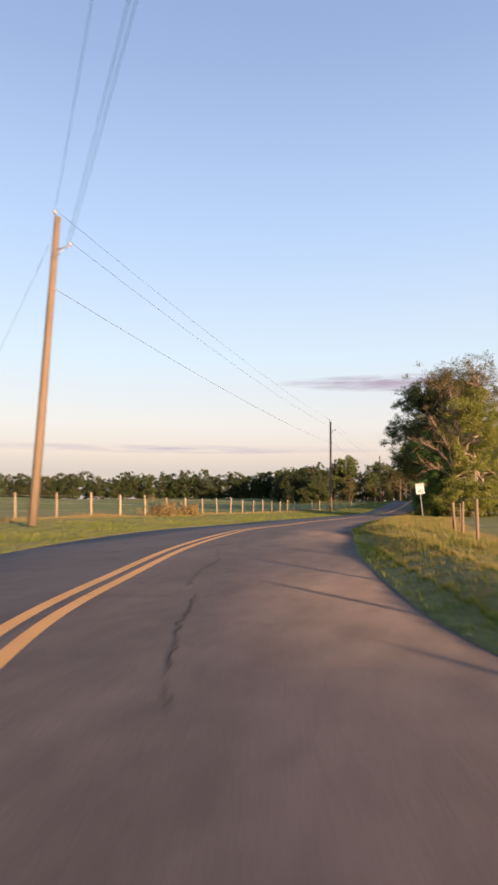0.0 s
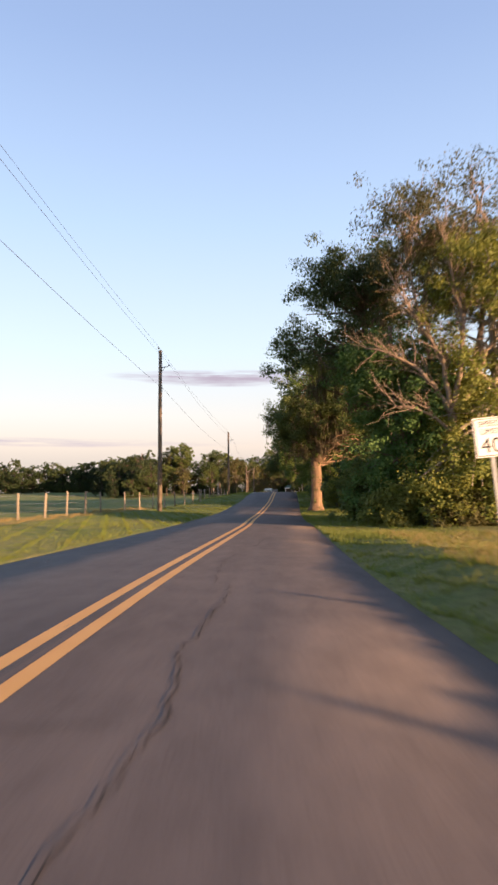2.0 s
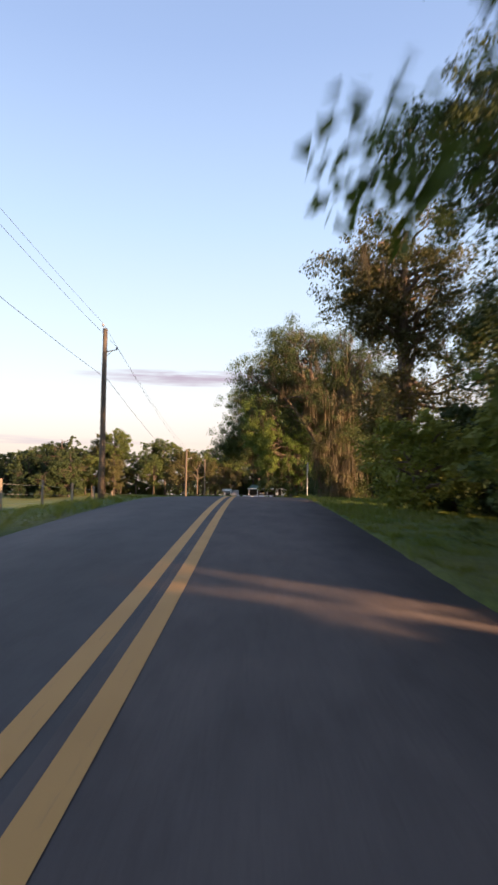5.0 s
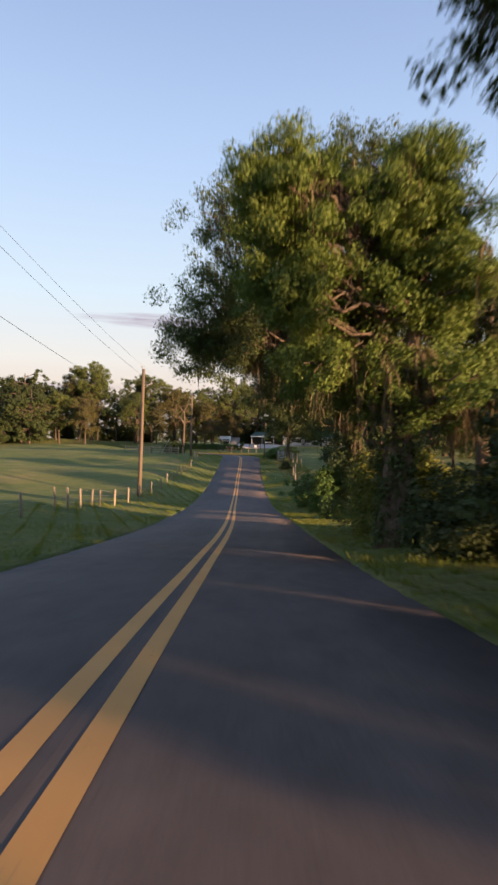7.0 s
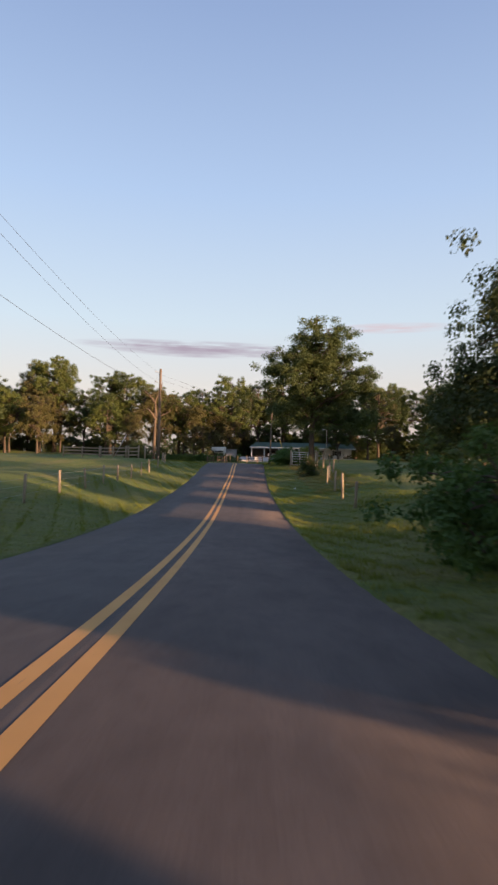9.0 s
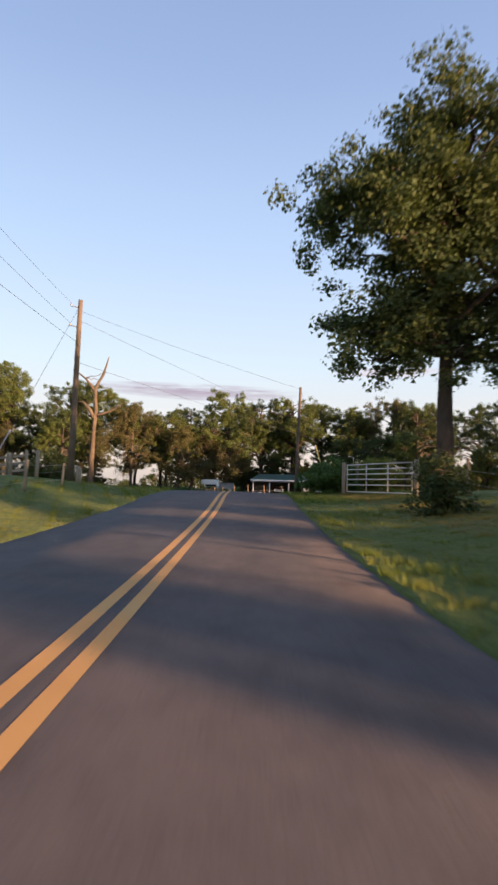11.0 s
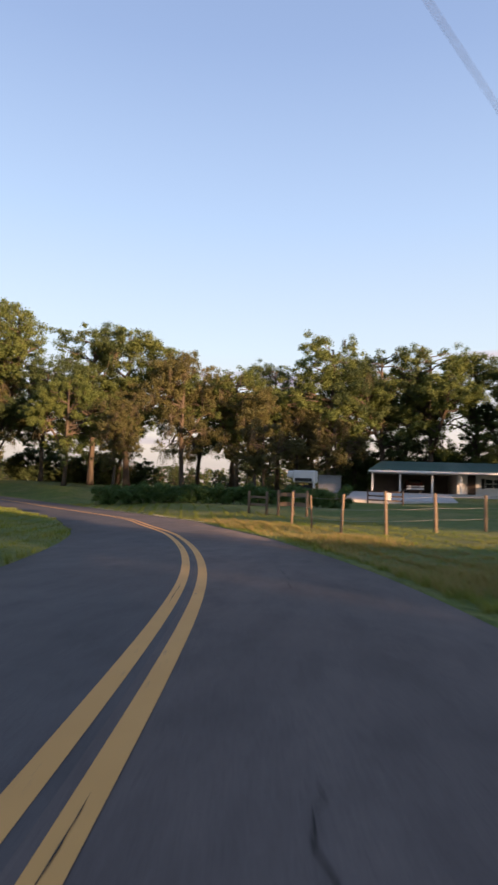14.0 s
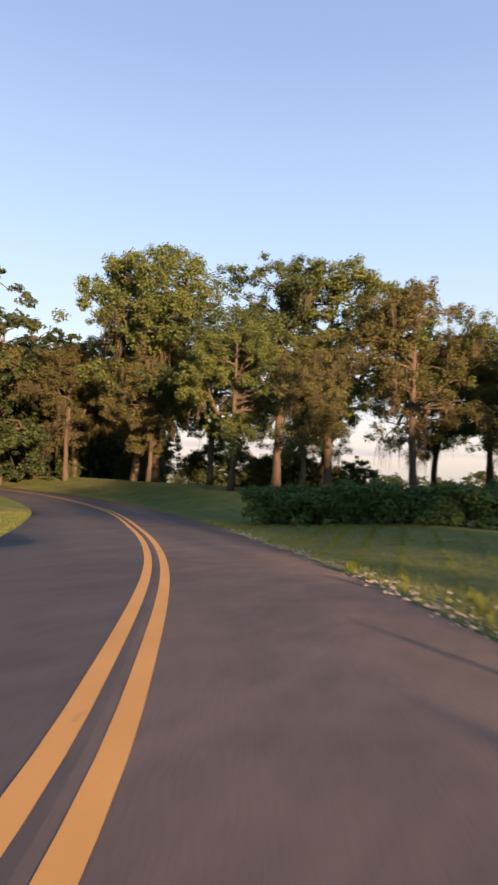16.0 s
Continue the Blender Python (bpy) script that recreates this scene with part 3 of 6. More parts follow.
def tree(name, label, at, trunks, lobes, leaf="oak_leaf", bark="bark", seed=1, clumps=60, per=420, size=0.17, clump_r=(0.7, 1.3), moss=0, moss_len=(0.4, 1.8), limb=0.10, group="", twigs=0, category="tree", out=0.55, flat=0.75, ivy=0, ivy_leaf="dark_leaf", beards=()):
    """A tree. trunks: lists of (x, y, z, radius) from the foot up; lobes: the crown's lumps as (x, y, z, rx, ry, rz, share), all from the foot."""
    rng = np.random.RandomState(seed)
    root = thing(name, label, category, group, pose(*at))
    wood = Tubes()
    heads = []
    for tr in trunks:
        k = spline(tr, 0.6)
        pts = k[:, :3].copy()
        pts[1:, :2] += np.cumsum(rng.randn(len(k) - 1, 2) * 0.02, axis=0)
        rr = k[:, 3].copy()
        rr[0] *= 1.3
        rr[1] *= 1.08
        n0 = len(wood.v)
        wood.add(pts, rr, 13)
        # ribs and burrs of old bark
        for k3 in range(n0, len(wood.v)):
            q = pts[(k3 - n0) // 13]
            out3 = wood.v[k3] - Vector(q)
            wood.v[k3] = Vector(q) + out3 * (1 + 0.09 * math.sin((k3 - n0) % 13 * 2.4 + 0.7 * ((k3 - n0) // 13)) + 0.07 * rng.randn())
        heads += [(p, r) for p, r in zip(pts[len(pts) // 3:], rr[len(pts) // 3:])]
    hp = np.array([p for p, _ in heads])
    hr = np.array([r for _, r in heads])
    share = np.array([o[6] for o in lobes])
    share = share / share.sum()
    cs, rs = [], []
    for o, sh in zip(lobes, share):
        for _ in range(max(1, int(round(clumps * sh)))):
            d = rng.randn(3)
            d /= np.linalg.norm(d)
            q = np.array(o[:3]) + d * np.array(o[3:6]) * (0.45 + 0.55 * rng.rand() ** 0.6)
            cs.append(q)
            rs.append(clump_r[0] + (clump_r[1] - clump_r[0]) * rng.rand())
    cs, rs = np.array(cs), np.array(rs)
    cs[:, 2] = np.maximum(cs[:, 2], rs * 0.5)
    tips = []
    for q, r in zip(cs, rs):
        low = hp[:, 2] < q[2] + 0.3
        cand = np.where(low)[0] if low.any() else np.arange(len(hp))
        dist = np.linalg.norm(hp[cand] - q, axis=1) + 0.25 * np.abs(q[2] - hp[cand, 2])
        i = cand[np.argsort(dist)[min(len(cand) - 1, rng.randint(0, 3))]]
        pts = bend(rng, hp[i], q, 5, 0.06)
        r0 = min(hr[i] * 0.75, limb * (0.7 + 0.6 * rng.rand()))
        wood.add(pts, np.linspace(r0, 0.02, 6), 5, False)
        tips.append(pts[-2])
        for _ in range(twigs):
            s = pts[rng.randint(2, 6)]
            e = s + rng.randn(3) * r * np.array([0.45, 0.45, 0.3]) + np.array([0, 0, 0.2 * r])
            wood.add(bend(rng, s, e, 3, 0.05), np.linspace(0.022, 0.006, 4), 3, False)
    child("trunk", wood.mesh("trunk", M[bark]), root)
    cnt = np.maximum(3, (per * (rs / rs.mean()) ** 2 * (0.6 + 0.8 * rng.rand(len(rs)))).astype(int))
    if per:
        # every tuft is itself made of small sprays with gaps between them
        sub = np.repeat(cs, 7, axis=0) + rng.randn(len(cs) * 7, 3) * np.repeat(rs, 7)[:, None] * np.array([0.55, 0.55, 0.42])
        child("crown", pieces_mesh("crown", leaves(rng, sub, np.repeat(rs, 7) * 0.48, np.repeat(np.maximum(1, cnt // 7), 7), size, flat, 0.25, out), M[leaf]), root)
    if ivy:
        k = spline(trunks[0], 0.4)
        zz = 5.6 * rng.rand(ivy) ** 1.2
        q = np.stack([np.interp(zz, k[:, 2], k[:, j]) for j in range(4)], 1)
        a = rng.rand(ivy) * 2 * np.pi
        at3 = q[:, :3] + np.stack([np.cos(a), np.sin(a), rng.randn(ivy) * 0.25], 1) * (q[:, 3] + 0.06)[:, None]
        child("vine", pieces_mesh("vine", leaves(rng, at3, np.full(ivy, 0.2), np.full(ivy, 26), 0.085, 1.2, 0.3), M[ivy_leaf]), root, "leafy vine on the trunk")
    if beards:
        # thick curtains of moss: x, y, z, spread, longest strand, bunches
        hung = []
        for x, y, z, r, most, k in beards:
            at4 = np.array((x, y, z)) + rng.randn(k, 3) * np.array([r, r, r * 0.8])
            every = np.repeat(at4, 40, axis=0) + rng.randn(k * 40, 3) * np.array([0.07, 0.07, 0.14])
            hung.append(strands(rng, every, most * 0.25, most, 0.02))
        child("moss_curtain", pieces_mesh("moss_curtain", np.concatenate(hung), M["moss"]), root, "thick hanging curtain of grey-brown moss")["kind"] = "stuff"
    if moss:
        i = rng.randint(0, len(cs), moss)
        base = cs[i] + rng.randn(moss, 3) * rs[i][:, None] * np.array([0.45, 0.45, 0.3])
        every = np.repeat(base, 26, axis=0) + rng.randn(moss * 26, 3) * np.array([0.10, 0.10, 0.16])
        child("moss", pieces_mesh("moss", strands(rng, every, *moss_len, 0.016), M["moss"]), root, "hanging grey-brown moss")["kind"] = "stuff"
    return root


def foot(x, y):
    return (x, y, hz(x, y) - 0.05)


# ---------------------------------------------------------------- the row of trees on the right of the road
R_ROW = "trees along the road"
# thicket behind the speed sign
tree("tree", "dense vine-covered tree with dark green leaves reaching the ground", foot(5.9, -13.2), [[(0, 0, 0, 0.30), (0.2, 0.3, 3, 0.24), (-0.1, 0.5, 5.5, 0.16), (-0.2, 0.4, 8.2, 0.08)]],
     [(0.1, 0.5, 6.2, 1.9, 1.8, 1.4, 3), (1.0, 0.0, 4.0, 2.4, 2.2, 2.4, 4), (-0.2, -0.6, 1.5, 1.6, 1.5, 1.4, 2)], "hedge_leaf", "bark", 11, 92, 735, 0.098, group=R_ROW, twigs=1)


def bare_tree(name, label, at, trunk, limbs, bark, seed, fork=5, group=""):
    """A leafless tree: a trunk, long limbs given by (x, y, z, radius) rows, and forking bare branches and twigs along them."""
    rng = np.random.RandomState(seed)
    root = thing(name, label, "tree", group, pose(*at))
    wood = Tubes()
    k = spline(trunk, 0.5)
    wood.add(k[:, :3], k[:, 3], 11)
    child("trunk", wood.mesh("trunk", M[bark]), root)
    for limb in limbs:
        k = spline(limb, 0.3)
        t = Tubes()
        p = k[:, :3] + rng.randn(len(k), 3) * 0.03
        t.add(p, k[:, 3], 7)
        way = p[-1] - p[0]
        way /= np.linalg.norm(way)
        for i in range(len(p) // 4, len(p)):
            for _ in range(fork if i % 2 else fork - 2):
                d = way + rng.randn(3) * np.array([0.55, 0.45, 0.5]) + np.array([0, 0, 0.22])
                d /= np.linalg.norm(d)
                n = 0.5 + 1.1 * rng.rand()
                e = p[i] + d * n
                r0 = min(k[i, 3] * 0.55, 0.02)
                t.add(bend(rng, p[i], e, 3, 0.05), np.linspace(r0, 0.005, 4), 4, False)
                for _ in range(3):
                    m = p[i] + d * n * (0.4 + 0.6 * rng.rand())
                    f = d + rng.randn(3) * 0.55
                    t.add(bend(rng, m, m + f / np.linalg.norm(f) * (0.25 + 0.45 * rng.rand()), 2, 0.04), np.linspace(0.007, 0.003, 3), 3, False)
        child("limb", t.mesh("limb", M[bark]), root)
    return root


bare_tree("tree", "leafless pale-barked tree with wide fans of dry twigs", foot(7.6, -15.6), [(0, 0, 0, 0.20), (-0.1, 0, 2.4, 0.17), (-0.1, 0.1, 4.3, 0.15)],
          [[(-0.1, 0.1, 4.0, 0.11), (-0.9, 0.1, 5.4, 0.08), (-2.0, 0.2, 6.3, 0.05), (-3.1, 0.3, 6.7, 0.02)], [(-0.1, 0.1, 4.2, 0.11), (-0.5, 0, 6.2, 0.08), (-1.4, 0.1, 7.9, 0.05), (-2.0, 0.2, 9.0, 0.02)], [(-0.1, 0.1, 4.2, 0.12), (0.3, 0, 6.4, 0.09), (0.2, 0.1, 8.8, 0.06), (-0.2, 0.2, 11.0, 0.02)], [(0, 0.1, 4.0, 0.10), (1.0, 0.1, 5.8, 0.07), (1.9, 0.2, 8.0, 0.04), (2.3, 0.2, 9.6, 0.02)], [(-0.1, 0, 3.4, 0.07), (-1.2, -0.2, 4.2, 0.045), (-2.2, -0.3, 4.4, 0.02)]],
          "twig_bark", 121, 5, R_ROW)
tree("tree", "tall pale-barked tree with thin sparse upper twigs", foot(8.3, -13.8), [[(0, 0, 0, 0.26), (0.05, 0, 2.4, 0.21), (0.1, 0.1, 4.4, 0.19), (1.0, 0.6, 8, 0.12), (1.6, 1.0, 12.5, 0.04)], [(0.1, 0.1, 4.2, 0.14), (-1.0, 0.3, 6.6, 0.10), (-1.6, 0.6, 9.5, 0.05), (-1.9, 0.7, 12.0, 0.03)]],
     [(-1.7, 0.6, 12.2, 1.9, 1.8, 1.7, 3), (0.6, 0.6, 13.0, 2.4, 2.4, 2.0, 5), (2.4, 0.8, 9.6, 2.6, 2.4, 2.8, 4), (-1.4, 0.3, 9.2, 1.2, 1.4, 1.4, 1)], "brown_leaf", "twig_bark", 12, 74, 400, 0.09, limb=0.07, group=R_ROW, twigs=5)
tree("tree", "leafy vine-hung tree glowing yellow-green in low sun", foot(8.9, -15.2), [[(0, 0, 0, 0.24), (0.3, 0.2, 4, 0.17), (0.2, 0.4, 9.5, 0.06)]],
     [(0.0, 0.4, 8.0, 2.8, 2.4, 3.6, 6), (0.6, 0.0, 3.0, 2.6, 2.2, 2.6, 4), (-1.2, -0.3, 1.6, 1.8, 1.5, 1.4, 2)], "sunlit_leaf", "pale_bark", 13, 92, 700, 0.096, group=R_ROW, twigs=1)
tree("tree", "spreading dark oak leaning its crown over the road", foot(6.8, -7.5), [[(0, 0, 0, 0.42), (-0.2, 0.1, 3.5, 0.34), (-0.8, 0.2, 6.5, 0.24), (-1.6, 0.3, 11, 0.1)]],
     [(-3.1, 0.2, 8.9, 3.2, 3.2, 2.4, 5), (-1.8, 0.2, 12.3, 2.1, 2.2, 1.6, 4), (1.0, 0.3, 12.0, 3.2, 3.2, 2.4, 4), (1.6, 0.2, 6.4, 2.8, 2.6, 2.4, 2)], "dark_leaf", "bark", 14, 116, 700, 0.095, moss=40, moss_len=(0.2, 0.8), limb=0.13, group=R_ROW, twigs=2, beards=[(-3.6, 0, 6.9, 0.3, 0.9, 10), (-1.6, 0, 6.6, 0.5, 1.3, 16), (0.6, -0.2, 6.0, 0.6, 1.4, 18)])
tree("tree", "leafy understorey tree in the roadside thicket", foot(8.6, -1.5), [[(0, 0, 0, 0.24), (0.2, 0.3, 4, 0.18), (0.1, 0.2, 9, 0.06)]],
     [(0, 0, 6.6, 2.8, 2.8, 3.0, 4), (0.2, -0.3, 4.6, 2.4, 2.2, 1.6, 3), (-4.4, -0.2, 9.1, 1.3, 1.1, 0.7, 1.3)], "oak_leaf", "bark", 15, 98, 665, 0.102, group=R_ROW, twigs=1)
# the great oak with the sunlit trunk
tree("oak_tree", "old live oak with thick sunlit trunk and dark crown", foot(3.35, 7.0), [[(0, 0, 0, 0.50), (0.0, 0, 0.7, 0.40), (-0.05, 0, 3.4, 0.35), (-0.2, 0.1, 4.6, 0.27), (-1.0, 0.4, 6.6, 0.20), (-1.6, 0.6, 8.4, 0.08)], [(0.0, 0, 3.6, 0.34), (0.9, 0.2, 5.0, 0.26), (2.0, 0.5, 6.6, 0.16), (2.8, 0.6, 8.6, 0.07)]],
     [(-1.0, 0.4, 7.2, 2.3, 2.6, 1.8, 7), (1.4, 0.5, 8.2, 3.0, 3.0, 1.9, 5), (4.2, 0.6, 6.0, 2.4, 2.6, 2.6, 4), (-0.9, 0.3, 5.2, 1.3, 1.5, 0.9, 1)], "oak_leaf", "sunlit_bark", 21, 128, 760, 0.096, moss=50, moss_len=(0.2, 0.8), limb=0.11, ivy=90, ivy_leaf="oak_leaf", group=R_ROW, twigs=2, beards=[(-0.5, -0.25, 5.0, 0.22, 1.3, 22), (0.45, -0.3, 4.7, 0.2, 0.9, 14), (-1.1, -0.1, 6.4, 0.35, 1.2, 18), (1.3, -0.2, 6.2, 0.4, 1.6, 22), (0.2, -0.3, 7.2, 0.5, 1.8, 24)])
tree("tree", "slender leaning tree with yellow-green sunlit crown", foot(7.9, 9.8), [[(0, 0, 0, 0.30), (0.5, 0.2, 1.6, 0.24), (1.2, 0.4, 5.0, 0.16), (1.5, 0.5, 9.5, 0.05)]],
     [(1.2, 0.4, 9.2, 2.2, 2.2, 1.7, 4), (0.8, 0.0, 6.4, 1.9, 1.8, 1.3, 3)], "sunlit_leaf", "sunlit_bark", 22, 60, 620, 0.1, group=R_ROW, twigs=2)
tree("oak_tree", "tall leafy green oak arching over the verge", foot(5.0, 22.5), [[(0, 0, 0, 0.46), (0, 0, 2.5, 0.38), (-0.3, 0.2, 5.5, 0.30), (-0.7, 0.2, 9.5, 0.16), (-0.8, 0.2, 13, 0.06)], [(-0.2, 0.1, 4.6, 0.24), (1.2, 0.3, 7, 0.16), (2.4, 0.4, 10.5, 0.06)]],
     [(-2.0, -0.2, 7.8, 2.9, 3.0, 2.2, 4), (-1.5, 0.2, 11.5, 3.0, 3.2, 2.6, 4), (2.0, 0.3, 9.6, 3.6, 3.4, 3.4, 5), (1.4, 0, 5.2, 2.4, 2.2, 1.4, 1), (-0.6, -0.6, 3.4, 1.7, 1.8, 1.8, 3)], "bright_leaf", "bark", 23, 134, 752, 0.102, moss=12, limb=0.10, ivy=160, group=R_ROW, twigs=2)
tree("tree", "shaded leafy tree in the roadside wood", foot(8.4, 14.5), [[(0, 0, 0, 0.3), (0, 0, 4, 0.22), (0.2, 0.3, 11, 0.06)]],
     [(0.2, 0, 9.0, 3.4, 3.2, 3.2, 4), (0.4, 0, 4.4, 2.4, 2.4, 1.8, 1)], "dark_leaf", "bark", 24, 71, 665, 0.108, moss=10, group=R_ROW, twigs=1)
tree("tree", "shaded leafy tree in the roadside wood", foot(8.0, 33.5), [[(0, 0, 0, 0.3), (0, 0, 4, 0.22), (0.2, 0.3, 11, 0.06)]],
     [(-0.2, 0, 8.8, 3.6, 3.4, 3.0, 4), (0.4, 0, 4.4, 2.6, 2.4, 1.8, 2)], "dark_leaf", "bark", 25, 71, 665, 0.108, moss=14, group=R_ROW, twigs=1)
tree("tree", "tall mossy tree in the roadside wood", foot(6.2, 43.5), [[(0, 0, 0, 0.34), (0, 0, 4, 0.26), (0.2, 0.3, 11, 0.08)]],
     [(0.2, 0, 8.6, 2.9, 3.0, 2.8, 4), (0.6, 0, 4.4, 2.4, 2.4, 1.8, 1)], "brown_leaf", "bark", 26, 64, 560, 0.102, moss=22, group=R_ROW, twigs=2)
# the mossy oak at the crest
tree("oak_tree", "tall live oak draped with hanging moss, thin top", foot(4.6, 57.0), [[(0, 0, 0, 0.34), (-0.1, 0, 3, 0.26), (-0.4, 0.1, 6, 0.2), (-0.7, 0.2, 8.4, 0.12), (-0.7, 0.2, 9.6, 0.05)], [(0.5, 0.4, 0, 0.24), (1.0, 0.3, 4.0, 0.18), (1.4, 0.3, 7.0, 0.13), (1.8, 0.3, 9.6, 0.05)], [(-0.3, 0, 4.0, 0.15), (-1.8, -0.2, 6.0, 0.1), (-3.2, -0.4, 7.4, 0.05)], [(-0.5, 0.1, 6.0, 0.13), (-1.2, 0.2, 8.0, 0.09), (-1.6, 0.2, 9.4, 0.04)]],
     [(-3.5, -0.2, 7.4, 1.7, 2.0, 1.6, 5), (-1.3, 0.1, 9.5, 2.0, 2.0, 1.3, 5), (1.6, 0.2, 9.4, 2.2, 2.2, 1.6, 5), (-0.9, 0.1, 6.4, 2.0, 2.2, 1.8, 4), (2.2, 0.3, 6.2, 2.4, 2.4, 2.4, 5), (1.4, 0.2, 2.6, 1.9, 1.6, 2.2, 5), (0.6, 0.6, 2.2, 0.8, 0.8, 1.4, 2)], "dark_leaf", "bark", 31, 150, 760, 0.068, moss=150, moss_len=(0.3, 1.0), limb=0.08, ivy=110, group=R_ROW, twigs=2, beards=[(-1.9, -0.2, 7.4, 0.4, 1.0, 18), (-0.6, -0.3, 6.6, 0.3, 1.5, 24), (0.5, -0.3, 5.6, 0.3, 1.6, 26), (1.3, -0.2, 7.0, 0.4, 1.6, 26), (0.6, -0.2, 3.4, 0.3, 1.6, 26), (1.5, -0.3, 4.2, 0.3, 1.6, 24), (1.0, -0.4, 2.4, 0.3, 1.3, 20)])
tree("tree", "dark green vine-hung tree beside a mossy oak", foot(8.2, 59.5), [[(0, 0, 0, 0.26), (0.1, 0.1, 4, 0.18), (0.2, 0.2, 7.5, 0.06)]],
     [(-0.4, 0, 6.2, 2.6, 2.6, 2.4, 4), (0.4, 0, 2.6, 2.4, 2.4, 2.4, 4)], "dark_leaf", "bark", 35, 80, 600, 0.1, moss=40, moss_len=(0.3, 1.4), group=R_ROW, twigs=1)
tree("oak_tree", "dense green roadside oak with drooping leaf masses", foot(3.6, 69.0), [[(0, 0, 0, 0.40), (-0.1, 0, 3, 0.32), (-0.5, 0.2, 5.4, 0.22), (-1.5, 0.2, 8.6, 0.08)], [(-0.1, 0, 3.2, 0.22), (0.5, 0.2, 6.2, 0.14), (0.6, 0.3, 9.2, 0.06)]],
     [(-2.6, 0.2, 8.2, 1.0, 1.4, 1.5, 7), (-2.4, 0.3, 6.0, 1.0, 1.4, 1.1, 4), (0.3, 0.3, 8.3, 1.1, 1.5, 1.4, 5), (0.7, 0.2, 6.2, 1.3, 1.6, 1.2, 3), (-1.0, 0.4, 4.4, 1.5, 1.7, 0.9, 3), (1.4, 0.1, 4.2, 1.3, 1.6, 1.0, 2)], "bright_leaf", "bark", 32, 168, 1100, 0.07, (0.5, 0.85), moss=36, limb=0.08, ivy=260, group=R_ROW, twigs=2, beards=[(0.3, -0.3, 4.4, 0.3, 1.4, 14), (1.6, -0.2, 3.6, 0.3, 1.2, 12)])
tree("oak_tree", "tall shaded oak hung with moss", foot(5.2, 60.5), [[(0, 0, 0, 0.32), (-0.1, 0, 3, 0.26), (0.1, 0.1, 6.5, 0.18), (0.5, 0.2, 9.6, 0.07)]],
     [(-1.8, 0, 6.9, 1.0, 1.3, 1.2, 4), (0.6, 0.2, 8.6, 1.5, 1.6, 1.3, 4), (1.2, 0, 5.6, 1.4, 1.4, 1.0, 2)], "dark_leaf", "bark", 37, 66, 720, 0.08, (0.5, 0.9), moss=40, moss_len=(0.2, 0.9), limb=0.08, ivy=120, group=R_ROW, twigs=2, beards=[(-0.6, -0.2, 5.6, 0.3, 1.4, 18)])
tree("oak_tree", "mossy oak with low limbs hanging over the road", foot(4.9, 77.0), [[(0, 0, 0, 0.40), (-0.1, 0, 3, 0.32), (-0.5, 0.2, 6, 0.24), (-0.9, 0.2, 9.5, 0.14), (-1.0, 0.2, 13, 0.05)], [(-0.2, 0.1, 4.4, 0.2), (-2.6, 0.3, 6.6, 0.13), (-6.2, 0.5, 7.6, 0.05)], [(-0.4, 0.2, 5.6, 0.18), (-2.6, 0.3, 8.6, 0.12), (-4.6, 0.4, 11.0, 0.05)]],
     [(-6.6, 0.3, 6.6, 1.4, 1.2, 0.6, 3), (-5.3, 0.8, 7.6, 1.8, 2.0, 1.6, 4), (-4.9, 0.3, 10.4, 2.2, 2.6, 2.5, 6), (-2.2, 0.3, 12.4, 2.5, 2.6, 2.0, 5), (0.2, -0.4, 1.3, 0.9, 0.9, 1.1, 2), (-1.6, 0.3, 6.6, 1.8, 1.8, 1.2, 3), (1.0, 0.3, 12.0, 3.0, 2.8, 2.4, 5), (1.8, 0.1, 8.4, 2.6, 2.4, 2.4, 3), (-2.0, 0.3, 9.4, 2.2, 2.2, 2.0, 3)], "dark_leaf", "bark", 33, 200, 900, 0.075, moss=80, moss_len=(0.2, 0.8), limb=0.06, ivy=460, group=R_ROW, twigs=3, beards=[(-4.9, 0.6, 6.9, 0.10, 1.5, 12), (-4.2, 0.4, 7.6, 0.08, 1.7, 10), (-3.4, 0.3, 8.0, 0.3, 0.9, 10), (-1.2, 0.2, 6.6, 0.4, 1.2, 14)])
tree("oak_tree", "roadside oak with mossy limbs and vine-wrapped trunk", foot(5.0, 84.0), [[(0, 0, 0, 0.46), (-0.1, 0, 3, 0.38), (-0.3, 0.2, 6, 0.28), (-0.7, 0.2, 10, 0.08)], [(-0.2, 0.1, 4.0, 0.17), (-2.2, 0.4, 6.0, 0.11), (-4.8, 0.9, 7.4, 0.04)]],
     [(-3.7, 0.6, 6.4, 1.1, 1.2, 0.5, 1.4), (-3.0, 0.9, 7.6, 2.2, 2.4, 1.5, 4), (-0.6, 0.4, 9.6, 3.2, 3.0, 2.2, 4), (2.0, 0.2, 8.6, 2.6, 2.6, 2.4, 4), (-2.0, 0.5, 5.8, 1.6, 1.8, 1.0, 2), (1.6, 0.0, 6.0, 2.2, 2.2, 1.6, 3)], "dark_leaf", "bark", 34, 156, 900, 0.072, moss=150, moss_len=(0.2, 0.9), limb=0.07, ivy=820, group=R_ROW, twigs=3, beards=[(-0.5, -0.4, 5.6, 0.15, 1.5, 16), (0.3, -0.4, 5.0, 0.2, 1.1, 12), (0.0, -0.45, 3.4, 0.12, 0.9, 8), (0.6, -0.3, 7.4, 0.4, 1.3, 16)])
